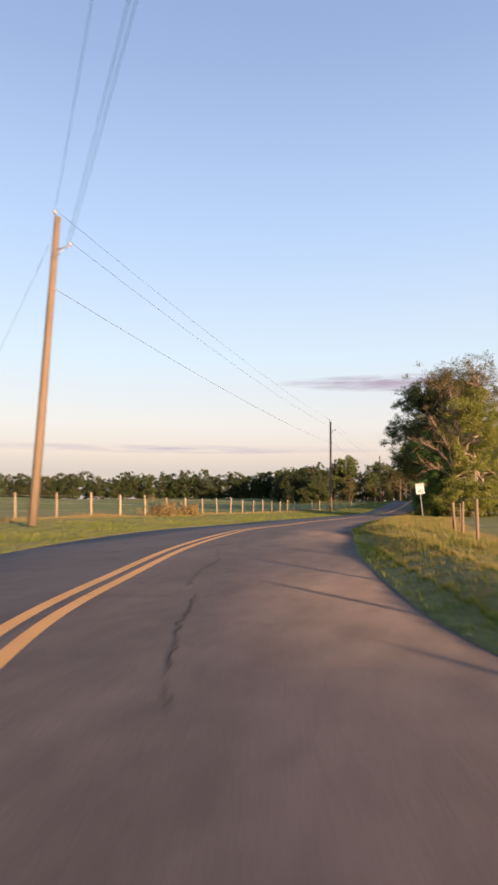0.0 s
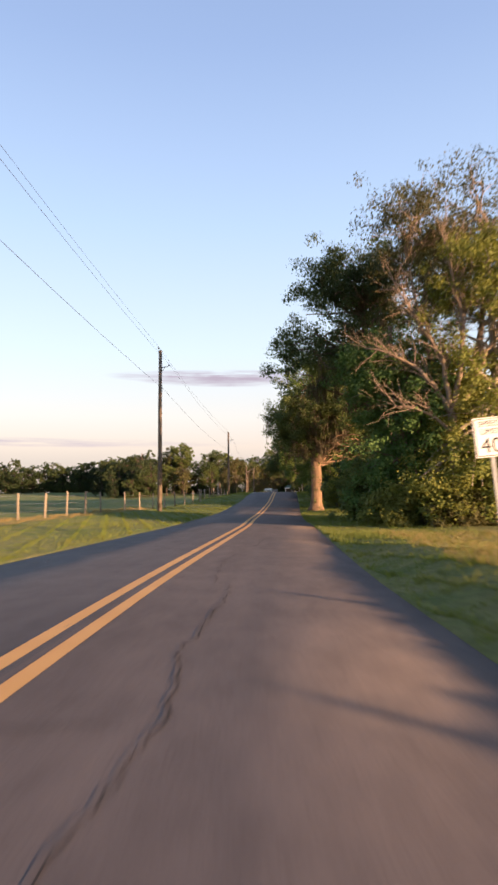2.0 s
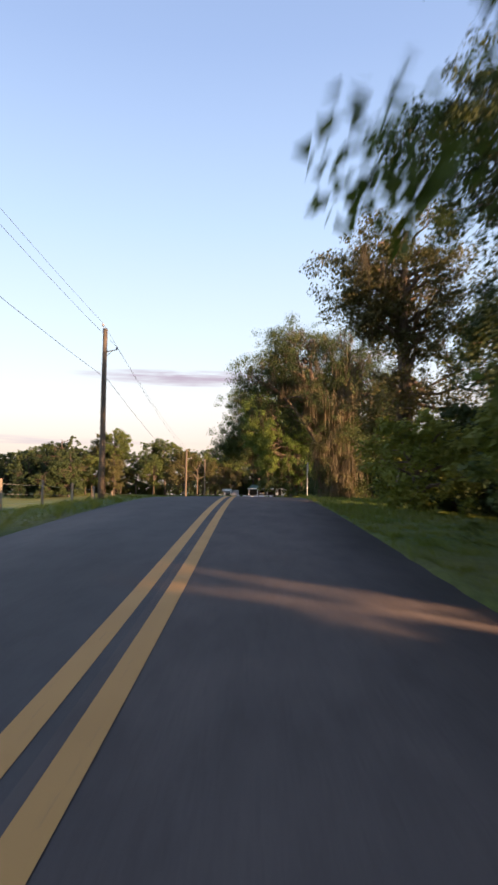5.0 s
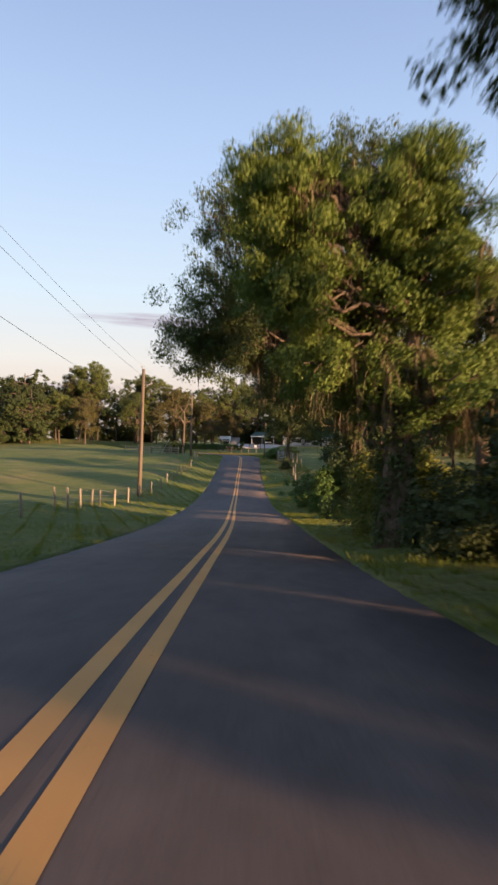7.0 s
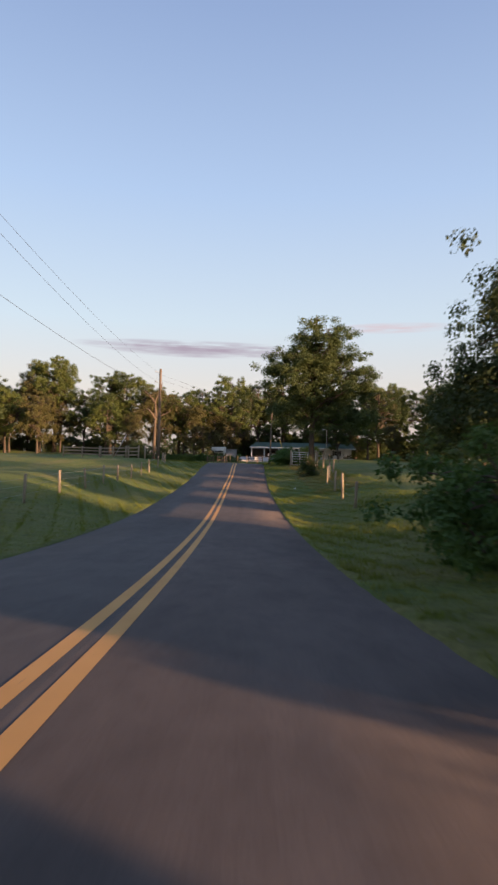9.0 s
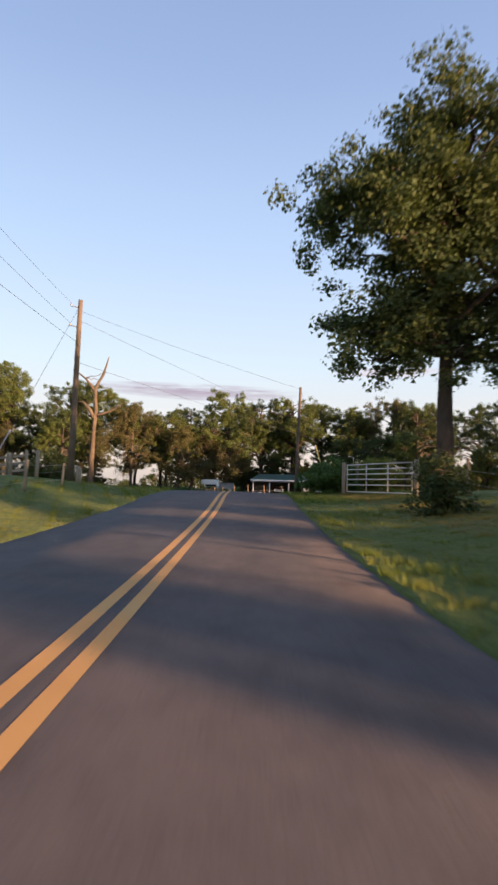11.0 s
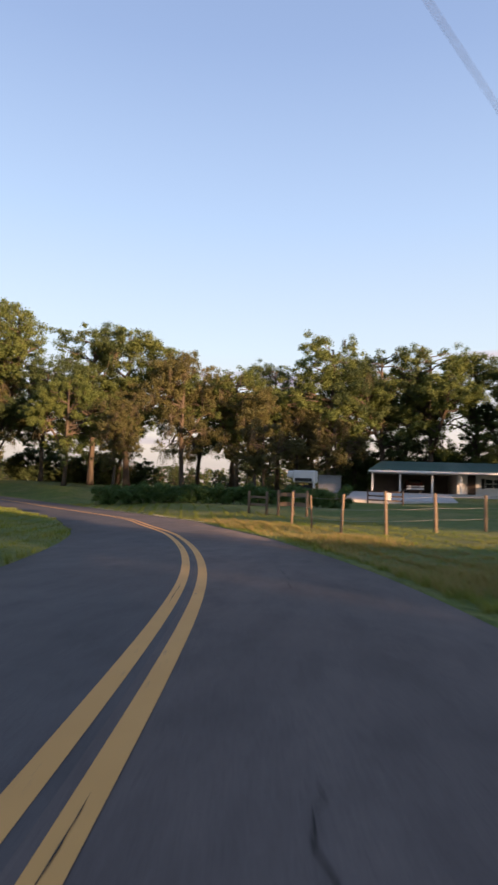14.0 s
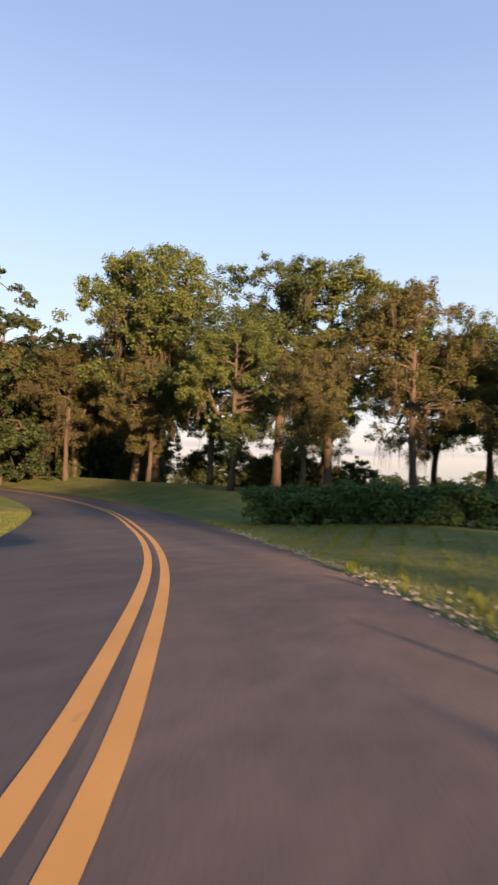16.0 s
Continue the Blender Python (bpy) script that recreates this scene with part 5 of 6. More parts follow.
def utility_pole(key, x, y, z, h, lean, arm=True, thin=1.0):
    root = thing("utility_pole", "weathered wooden utility pole with wires on steel brackets", "utility pole", POLES_GROUP, pose(x, y, z - 0.1, 0, math.degrees(math.atan2(lean, h)), 0))
    t = Tubes()
    t.add([(0, 0, 0), (0.01, 0, h * 0.33), (-0.01, 0.01, h * 0.66), (0, 0, h + 0.1)], [0.165 * thin, 0.15 * thin, 0.13 * thin, 0.112 * thin], 14)
    child("pole", t.mesh("pole", M["pole_wood"]), root)
    ends = {}
    if key in "EF":
        # wires are dead-ended on short arms, or on the bare top
        for i, k in enumerate((0.2, 1.2) if key == "E" else ()):
            a = Tubes()
            a.add([(-0.08, 0, h - k - 0.08), (-0.3, 0, h - k - 0.03), (-0.46, 0, h - k)], [0.03, 0.026, 0.02], 7)
            child("bracket_arm", a.mesh("bracket_arm", M["galv"]), root, "short steel bracket arm")
            i2 = Tubes()
            i2.add([(-0.46, 0, h - k - 0.02), (-0.46, 0, h - k + 0.04), (-0.46, 0, h - k + 0.08), (-0.46, 0, h - k + 0.14)], [0.03, 0.055, 0.045, 0.03], 10)
            child("insulator", i2.mesh("insulator", M["ceramic"]), root)
        ends = {"top": Vector((-0.46 if key == "E" else 0, 0, h - (0.06 if key == "E" else 0.0))), "arm": Vector((-0.46, 0, h - 1.06)), "low": Vector((-0.13, 0, h - 2.0)), "stub": Vector((0.13, 0, h - 0.5)), "east": Vector((0.13, 0, h - 1.0)), "low_east": Vector((0.13, 0, h - 3.1))}
        WIRES[key] = {k: root.matrix_basis @ v for k, v in ends.items()}
        return root
    top = Tubes()
    top.add([(-0.13, 0, h - 0.1), (-0.13, 0, h + 0.28)], [0.012, 0.012], 6)
    child("pin", top.mesh("pin", M["galv"]), root)
    ins = Tubes()
    ins.add([(-0.13, 0, h + 0.22), (-0.13, 0, h + 0.28), (-0.13, 0, h + 0.32), (-0.13, 0, h + 0.38)], [0.05, 0.07, 0.045, 0.04], 10)
    child("insulator", ins.mesh("insulator", M["ceramic"]), root)
    ends["top"] = Vector((-0.13, 0, h + 0.39))
    if arm:
        a = Tubes()
        a.add([(0.1, 0, h - 1.12), (0.42, 0, h - 1.06), (0.62, 0, h - 1.02)], [0.03, 0.026, 0.02], 7)
        a.add([(0.1, 0, h - 1.36), (0.36, 0, h - 1.09)], [0.018, 0.016], 6)
        child("bracket_arm", a.mesh("bracket_arm", M["galv"]), root, "steel bracket arm")
        i2 = Tubes()
        i2.add([(0.62, 0, h - 1.03), (0.62, 0, h - 0.98), (0.62, 0, h - 0.94), (0.62, 0, h - 0.88)], [0.03, 0.06, 0.05, 0.035], 10)
        child("insulator", i2.mesh("insulator", M["ceramic"]), root)
        ends["arm"] = Vector((0.62, 0, h - 0.87))
        c = Tubes()
        c.add([(0.08, 0, h - 2.6), (0.2, 0, h - 2.6)], [0.03, 0.025], 7)
        child("cable_clamp", c.mesh("cable_clamp", M["galv"]), root)
        ends["low"] = Vector((0.2, 0, h - 2.6))
        # ground wire stapled down the pole
        g = Tubes()
        g.add([(0.0, -0.142, h * 0.75), (0.0, -0.168, 0.3)], [0.008, 0.008], 4)
        child("ground_wire", g.mesh("ground_wire", M["cable"]), root)
    WIRES[key] = {k: root.matrix_basis @ v for k, v in ends.items()}
    return root


for _k, _p in POLES.items():
    utility_pole(_k, *_p, thin=0.58 if _k == "F" else 1.0)
# fittings of the two odd poles
_e = utility_pole("Z", 40.6, -111.0, 0.1, 11.0, 0.0)
_g = utility_pole("G", 46.0, 248.0, 1.6, 9.0, 0.0)


def wire(a, b, sag, r=0.011, label="thin overhead power wire"):
    a, b = Vector(a), Vector(b)
    pts = [a.lerp(b, i / 24) - Vector((0, 0, sag * 4 * (i / 24) * (1 - i / 24))) for i in range(25)]
    t = Tubes()
    t.add(pts, [r] * 25, 5)
    return tagged(new("power_wire", t.mesh("power_wire", M["cable"])), label, "wire", "overhead wires")


_run = ["Z", "A", "B", "C", "D", "E"]
for _a, _b in zip(_run, _run[1:]):
    _f = 2.3 if _a == "Z" else 1.0
    for _w, _s, _r in (("top", 0.5, 0.0065), ("arm", 0.55, 0.0065), ("low", 0.5, 0.0085)):
        _p, _q = WIRES[_a][_w], WIRES[_b][_w]
        if _a == "Z" and _w == "low":
            _p, _q, _r = WIRES["Z"]["arm"] - Vector((0.3, 0, 0.3)), WIRES["A"]["arm"] - Vector((0.2, 0, 0.3)), 0.0065
        wire(_p, _q, _s * _f, _r)
wire(WIRES["E"]["stub"], WIRES["F"]["top"], 0.10, 0.0065)
wire(WIRES["E"]["east"], WIRES["G"]["arm"], 2.8, 0.008)
wire(WIRES["E"]["low_east"], WIRES["G"]["low"], 1.5, 0.008)
wire(WIRES["A"]["arm"] - Vector((0.9, 0, 0)), (-25.5, -38.8, 5.9), 0.3, 0.006, "thin overhead service wire")
# the guy of the stub pole, with its yellow guard
_top = WIRES["F"]["top"] - Vector((-0.05, 0, 0.15))
_bot = Vector((3.3, 152.2, hz(3.3, 152.2)))
_guy = thing("guy_wire", "steel guy wire with a yellow plastic guard", "guy wire")
child("strand", small_cyl(_top, _bot, 0.009, 5).mesh("strand", M["cable"]), _guy)
child("guard", small_cyl(_top.lerp(_bot, 0.52), _bot, 0.03, 8).mesh("guard", M["yellow_plastic"]), _guy, "yellow plastic guard")
_guy2 = thing("guy_wire", "steel guy wire from a pole to the grass", "guy wire")
child("strand", small_cyl(Vector((-9.7, 149.4, 8.4)), Vector((-14.2, 150.4, hz(-14.2, 150.4))), 0.009, 5).mesh("strand", M["cable"]), _guy2)
_m2 = Vector((-9.7, 149.4, 8.4))
child("guard", small_cyl(_m2.lerp(Vector((-14.2, 150.4, 0.0)), 0.72), Vector((-14.2, 150.4, 0.0)), 0.03, 8).mesh("guard", M["galv"]), _guy2, "pale guy guard")


# ---------------------------------------------------------------- fences
def round_post(h, r, lean, rng):
    t = Tubes()
    t.add([(0, 0, -0.2), (lean[0] * 0.5, lean[1] * 0.5, h * 0.5), (lean[0], lean[1], h - 0.02), (lean[0], lean[1], h)], [r, r * 0.98, r * 0.93, r * 0.8], 9)
    return t


def post_fence(label, pts, h, r, wires, seed, mat="post_wood", group="", gaps=(), name="fence", square=False, jitter=0.04):
    root = thing(name, label, "fence", group)
    rng = np.random.RandomState(seed)
    tops = []
    for x, y in pts:
        z = hz(x, y)
        hh = h * (0.92 + 0.16 * rng.rand())
        me = round_post(hh, r * (0.85 + 0.3 * rng.rand()), rng.randn(2) * jitter, rng).mesh("post", M[mat])
        child("post", me, root, at=pose(x, y, z))
        tops.append(Vector((x, y, z)))
    for k in wires:
        for i, (a, b) in enumerate(zip(tops, tops[1:])):
            if i in gaps:
                continue
            t = Tubes()
            p, q = a + Vector((0, 0, k)), b + Vector((0, 0, k))
            t.add([p, p.lerp(q, 0.5) - Vector((0, 0, 0.02)), q], [0.0035] * 3, 4)
            child("fence_wire", t.mesh("fence_wire", M["grey_metal"]), root)
    return root


post_fence("pasture fence of round wooden posts and wire", [(-10.2, y) for y in np.arange(-63, 1.5, 2.98)], 1.25, 0.052, (0.35, 0.7, 1.05), 3)
post_fence("pasture fence of round wooden posts and wire", [(-10.2 + 0.11 * (y - 1), y) for y in np.arange(4, 26, 2.95)] + [(-8.2, y) for y in np.arange(28, 66, 4.2)], 1.2, 0.055, (0.35, 0.7, 1.05), 4)
post_fence("low pasture fence of pale wooden posts and wire", [(-8.0, y) for y in (70, 73, 76.2, 80, 81.8, 83.8, 85.8, 87.5, 91, 95, 99, 104.2, 109, 113, 117, 120.5, 124, 128, 131.5, 135, 139, 143)], 0.95, 0.05, (0.3, 0.6, 0.85), 5)
post_fence("dark weathered wooden fence posts with wire", [(17.6, -78.8), (15.8, -76.4), (14.2, -73.8), (12.8, -71.1), (11.6, -68.2), (10.6, -65.0), (9.8, -61.6), (9.3, -59.3), (8.8, -56.4), (8.4, -52.9), (8.15, -50.6), (8.0, -47), (7.95, -43), (7.9, -40), (8.2, -36.5)], 1.05, 0.042, (0.4, 0.75, 1.1), 6, "brown_wood")
post_fence("row of leaning wooden posts along a field", [(4.1, 112.0), (4.2, 116.3), (4.35, 120.5), (4.5, 125.5), (4.9, 128), (6.0, 135), (6.2, 139)], 1.15, 0.06, (0.4, 0.8), 7)
post_fence("yard fence of wooden posts with wire", [(-4.75, 184), (-3.7, 181.2), (-2.6, 178.9), (-1.2, 177.8), (0.3, 178.2), (2.0, 179.6), (4.6, 182.2), (7.4, 185), (10.2, 187), (13.4, 189)], 1.25, 0.048, (0.4, 0.75, 1.1), 8, "brown_wood")
post_fence("field fence of thin posts and wire", [(15 + 5 * i, 135 + 1.5 * i) for i in range(8)], 1.15, 0.06, (0.4, 0.8), 10)


def rail_gate(x0, y0, x1, y1, h, label, mat, rails, posts, name="gate", r=0.024, bars=2):
    """A tube gate from one end to the other, hung a little above the ground."""
    root = thing(name, label, "gate")
    a, b = Vector((x0, y0, hz(x0, y0) + 0.12)), Vector((x1, y1, hz(x1, y1) + 0.12))
    for i in range(rails):
        k = (i / (rails - 1)) ** 0.85 * h
        child("rail", small_cyl(a + Vector((0, 0, k)), b + Vector((0, 0, k)), r, 8).mesh("rail", mat), root)
    for i in range(bars + 2):
        p = a.lerp(b, i / (bars + 1))
        child("upright", small_cyl(p, p + Vector((0, 0, h)), r * 1.15, 8).mesh("upright", mat), root)
    return root


rail_gate(3.62, 147.7, 5.42, 143.0, 1.2, "pale painted tubular steel farm gate, closed", M["gate_paint"], 6, True)


def timber_post(x, y, h, r=0.09, label="stout weathered wooden gate post"):
    root = thing("gate_post", label, "post")
    t = round_post(h, r, (0.01, 0.0), None)
    child("post", t.mesh("post", M["post_wood"]), root, at=pose(x, y, hz(x, y)))
    return root


for _x, _y, _h in ((3.5, 148.0, 1.45), (5.52, 142.75, 1.4), (5.95, 141.6, 1.35), (4.35, 149.6, 1.5), (-9.0, 148.6, 0.75), (-8.7, 147.9, 0.7), (-10.6, 147.6, 1.25), (-16.5, 153.7, 1.25), (-12.6, 149.6, 1.2)):
    timber_post(_x, _y, _h)


def board_fence(label, pts, h, boards, mat, name="board_fence", post_r=0.07, board_h=0.12):
    root = thing(name, label, "fence")
    P = [Vector((x, y, hz(x, y))) for x, y in pts]
    for p in P:
        t = Tubes()
        t.add([p + Vector((0, 0, -0.2)), p + Vector((0, 0, h)), p + Vector((0, 0, h + 0.03))], [post_r, post_r, post_r * 0.7], 8)
        child("post", t.mesh("post", mat), root)
    for a, b in zip(P, P[1:]):
        d = (b - a).normalized()
        s = Vector((d.y, -d.x, 0)).normalized() * 0.02
        for k in boards:
            vs = []
            for e in (a - d * 0.04, b + d * 0.04):
                for dz in (k, k + board_h):
                    for sg in (-1, 1):
                        vs.append(e + Vector((0, 0, dz)) + s * sg - Vector((s.x, s.y, 0)).normalized() * post_r)
            child("board", mesh_of("board", vs, [(0, 1, 3, 2), (4, 6, 7, 5), (0, 4, 5, 1), (2, 3, 7, 6), (0, 2, 6, 4), (1, 5, 7, 3)], mat), root)
    return root


board_fence("wooden board fence and gate at the field's corner", [(-16.3, 153.5), (-14.6, 151.7), (-12.9, 149.9), (-11.3, 148.1)], 1.2, (0.25, 0.6, 0.95), M["post_wood"])
board_fence("wooden board fence along the field", [(-20.5, 154.2), (-18.4, 153.9), (-16.5, 153.7)], 1.15, (0.3, 0.65, 0.95), M["post_wood"])
board_fence("weathered H-brace of wooden posts and rails", [(-8.0, 192.2), (-6.9, 191.4)], 1.2, (0.45, 0.85), M["brown_wood"])
board_fence("weathered wooden corner brace with boards", [(-6.2, 190.8), (-5.5, 191.6), (-4.7, 190.6)], 1.3, (0.5, 1.0), M["brown_wood"], board_h=0.2)
board_fence("dark three-rail wooden yard gate", [(-1.45, 212.0), (-0.05, 212.0), (1.4, 212.0)], 1.15, (0.25, 0.6, 0.98), M["dark_wood"], name="yard_gate")
_n = thing("notice_board", "small white notice on a dark gate", "sign", at=pose(0.15, 211.88, hz(0.15, 212) + 0.65))
part("panel", boxed((-0.3, -0.012, -0.3), (0.3, 0.012, 0.3), 0.005), M["white_paint"], _n)


# ---------------------------------------------------------------- the speed sign
def lettering(text, size, at, parent):
    cu = bpy.data.curves.new("lettering", "FONT")
    cu.body, cu.size, cu.align_x, cu.align_y, cu.extrude = text, size, "CENTER", "CENTER", 0.001
    tmp = bpy.data.objects.new("lettering", cu)
    scene.collection.objects.link(tmp)
    bpy.context.view_layer.update()
    me = bpy.data.meshes.new_from_object(tmp.evaluated_get(bpy.context.evaluated_depsgraph_get()))
    bpy.data.objects.remove(tmp)
    me.materials.clear()
    me.materials.append(M["black_paint"])
    return child("lettering", me, parent, at=at)


def speed_sign(x, y):
    z = hz(x, y)
    root = thing("speed_limit_sign", "white speed limit sign on a leaning steel post", "road sign", at=pose(x, y, z, 0, -5.0, -4.0))
    bm = bmesh.new()
    box(bm, (-0.035, 0.0, -0.3), (0.035, 0.012, 2.42))
    box(bm, (-0.035, 0.012, -0.3), (-0.023, 0.035, 2.42))
    box(bm, (0.023, 0.012, -0.3), (0.035, 0.035, 2.42))
    part("post", bm, M["galv"], root, "galvanised steel channel post")
    p = part("panel", boxed((-0.305, -0.014, 1.72), (0.305, -0.004, 2.48), 0.004), M["sign_face"], root, "white sheet panel with black border")
    bm = bmesh.new()
    for lo, hi in (((-0.285, -0.017, 2.445), (0.285, -0.015, 2.46)), ((-0.285, -0.017, 1.74), (0.285, -0.015, 1.755)), ((-0.285, -0.017, 1.755), (-0.27, -0.015, 2.445)), ((0.27, -0.017, 1.755), (0.285, -0.015, 2.445))):
        box(bm, lo, hi)
    part("border", bm, M["black_paint"], p)
    for text, size, zz in (("SPEED", 0.155, 2.355), ("LIMIT", 0.155, 2.205), ("40", 0.40, 1.93)):
        lettering(text, size, pose(0, -0.017, zz, 90, 0, 0), p)
    bm = bmesh.new()
    for zz in (1.82, 2.38):
        bmesh.ops.create_cone(bm, cap_ends=True, segments=8, radius1=0.014, radius2=0.012, depth=0.012, matrix=Matrix.Translation((0, -0.02, zz)) @ Matrix.Rotation(math.pi / 2, 4, "X"))
    part("bolt", bm, M["galv"], root)


speed_sign(5.55, -26.75)
_s = thing("sign_post", "thin steel post with a small sign turned edge-on", "sign post", at=pose(3.1, 51.0, hz(3.1, 51.0), 0, 1.0, 80))
part("post", boxed((-0.03, -0.02, -0.2), (0.03, 0.02, 2.0), 0.004), M["galv"], _s)
part("panel", boxed((-0.23, -0.032, 1.55), (0.23, -0.022, 2.0), 0.003), M["grey_metal"], _s)


# ---------------------------------------------------------------- the house
def house():
    FL = 1.6
    root = thing("house", "long low white house with green metal roof and open carport", "house")
    part("floor_slab", boxed((-1.3, 223.6, 0.9), (21.2, 233.2, FL), 0.02), M["concrete"], root, "concrete slab")
    # front wall with its openings: x stretches of solid wall between windows and door
    wins = [(10.42, 12.08, 2.3, 3.3), (13.8, 14.65, 2.3, 3.3), (17.25, 18.35, 2.3, 3.3)]
    door_x = (8.7, 9.55)
    bm = bmesh.new()
    xs = [7.7, *door_x] + [v for w in wins for v in w[:2]] + [21.05]
    for i in range(0, len(xs), 2):
        box(bm, (xs[i], 226.0, FL), (xs[i + 1], 226.16, 3.95))
    box(bm, (door_x[0], 226.0, 3.65), (door_x[1], 226.16, 3.95))
    for a, b, lo, hi in wins:
        box(bm, (a, 226.0, FL), (b, 226.16, lo))
        box(bm, (a, 226.0, hi), (b, 226.16, 3.95))
    part("front_wall", bm, M["white_paint"], root, "white siding")
    bm = bmesh.new()
    for k in range(11):
        z = FL + 0.1 + k * 0.2
        for a, b in ((7.7, 8.7), (9.55, 10.38), (12.12, 13.76), (14.7, 17.2), (18.4, 21.05)):
            box(bm, (a, 225.985, z), (b, 226.0, z + 0.012))
    part("siding", bm, M["white_paint"], root)
    part("side_wall", boxed((20.9, 226.16, FL), (21.05, 233.0, 3.95)), M["white_paint"], root)
    part("side_wall", boxed((7.7, 226.16, FL), (7.86, 233.0, 3.95)), M["white_paint"], root)
    part("back_wall", boxed((-0.9, 232.85, FL), (21.05, 233.0, 3.95)), M["shade_interior"], root)
    part("ceiling", boxed((-1.1, 223.3, 3.72), (21.1, 232.9, 3.78)), M["shade_interior"], root)
    # roof of standing-seam sheets
    rid, eav, over = 4.95, 3.74, 0.45
    bm = bmesh.new()
    x0, x1, y0, ym, y1 = -1.35, 21.5, 222.9, 228.2, 233.5
    rx0, rx1 = x0 + 1.4, x1 - 0.1
    v = [bm.verts.new(p) for p in ((x0, y0, eav), (x1, y0, eav), (x1, y1, eav), (x0, y1, eav), (rx0, ym, rid), (rx1, ym, rid))]
    for f in ((0, 1, 5, 4), (2, 3, 4, 5), (3, 0, 4), (1, 2, 5)):
        bm.faces.new([v[i] for i in f])
    r = bmesh.ops.extrude_face_region(bm, geom=bm.faces[:])
    bmesh.ops.translate(bm, verts=[g for g in r["geom"] if isinstance(g, bmesh.types.BMVert)], vec=(0, 0, 0.06))
    bmesh.ops.recalc_face_normals(bm, faces=bm.faces[:])
    part("roof", bm, M["green_roof"], root, "green metal roof")
    bm = bmesh.new()
    for i in range(38):
        x = rx0 + 0.1 + i * (rx1 - rx0 - 0.2) / 37
        a, b = Vector((x, y0 + 0.02, eav + 0.062)), Vector((x, ym, rid + 0.06))
        for s, o in ((a, 0.0), (b, 0.0)):
            pass
        vs = [bm.verts.new(q) for q in (a + Vector((-0.02, 0, 0)), a + Vector((0.02, 0, 0)), a + Vector((0.02, 0, 0.035)), a + Vector((-0.02, 0, 0.035)), b + Vector((-0.02, 0, 0)), b + Vector((0.02, 0, 0)), b + Vector((0.02, 0, 0.035)), b + Vector((-0.02, 0, 0.035)))]
        for f in ((0, 1, 2, 3), (4, 7, 6, 5), (3, 2, 6, 7), (0, 3, 7, 4), (1, 5, 6, 2)):
            bm.faces.new([vs[k] for k in f])
    part("roof_seam", bm, M["green_roof"], root)
    part("fascia", boxed((x0, y0 - 0.03, eav - 0.14), (x1, y0, eav + 0.05), 0.004), M["white_paint"], root, "white fascia board")
    for x in (-0.9, 1.85, 5.0, 7.78):
        part("column", boxed((x - 0.09, 223.75, FL), (x + 0.09, 223.93, 3.72), 0.01), M["white_paint"], root, "square white porch column")
    part("beam", boxed((-1.0, 223.72, 3.5), (7.9, 223.95, 3.72), 0.01), M["white_paint"], root)
    for a, b, lo, hi in wins:
        w = child("window", mesh_of("window", [(a, 226.08, lo), (b, 226.08, lo), (b, 226.08, hi), (a, 226.08, hi), (a, 226.1, lo), (b, 226.1, lo), (b, 226.1, hi), (a, 226.1, hi)], [(0, 1, 2, 3), (7, 6, 5, 4), (0, 4, 5, 1), (1, 5, 6, 2), (2, 6, 7, 3), (3, 7, 4, 0)], M["glass"]), root, "dark glass window")
        bm = bmesh.new()
        t = 0.05
        box(bm, (a, 225.97, lo), (b, 226.06, lo + t))
        box(bm, (a, 225.97, hi - t), (b, 226.06, hi))
        box(bm, (a, 225.97, lo + t), (a + t, 226.06, hi - t))
        box(bm, (b - t, 225.97, lo + t), (b, 226.06, hi - t))
        mid = (lo + hi) / 2
        box(bm, (a + t, 225.99, mid - 0.02), (b - t, 226.05, mid + 0.02))
        if b - a > 1.3:
            box(bm, ((a + b) / 2 - 0.025, 225.99, lo + t), ((a + b) / 2 + 0.025, 226.05, hi - t))
        part("window_frame", bm, M["white_paint"], w)
        for sx in (a - 0.36, b + 0.02):
            bm = bmesh.new()
            box(bm, (sx, 225.95, lo - 0.03), (sx + 0.34, 225.98, hi + 0.03), 0.004)
            for k in range(9):
                zz = lo + 0.06 + k * (hi - lo - 0.12) / 9
                box(bm, (sx + 0.04, 225.935, zz), (sx + 0.30, 225.95, zz + 0.05))
            part("shutter", bm, M["black_paint"], w, "dark louvred shutter")
    d = part("door", boxed((8.72, 226.05, FL), (9.53, 226.1, 3.62), 0.004), M["dark_wood"], root, "dark front door")
    part("door_knob", small_knob((8.82, 226.02, 2.6)), M["galv"], d)
    return root


def small_knob(p):
    bm = bmesh.new()
    bmesh.ops.create_uvsphere(bm, u_segments=8, v_segments=6, radius=0.035, matrix=Matrix.Translation(p))
    return bm


house()


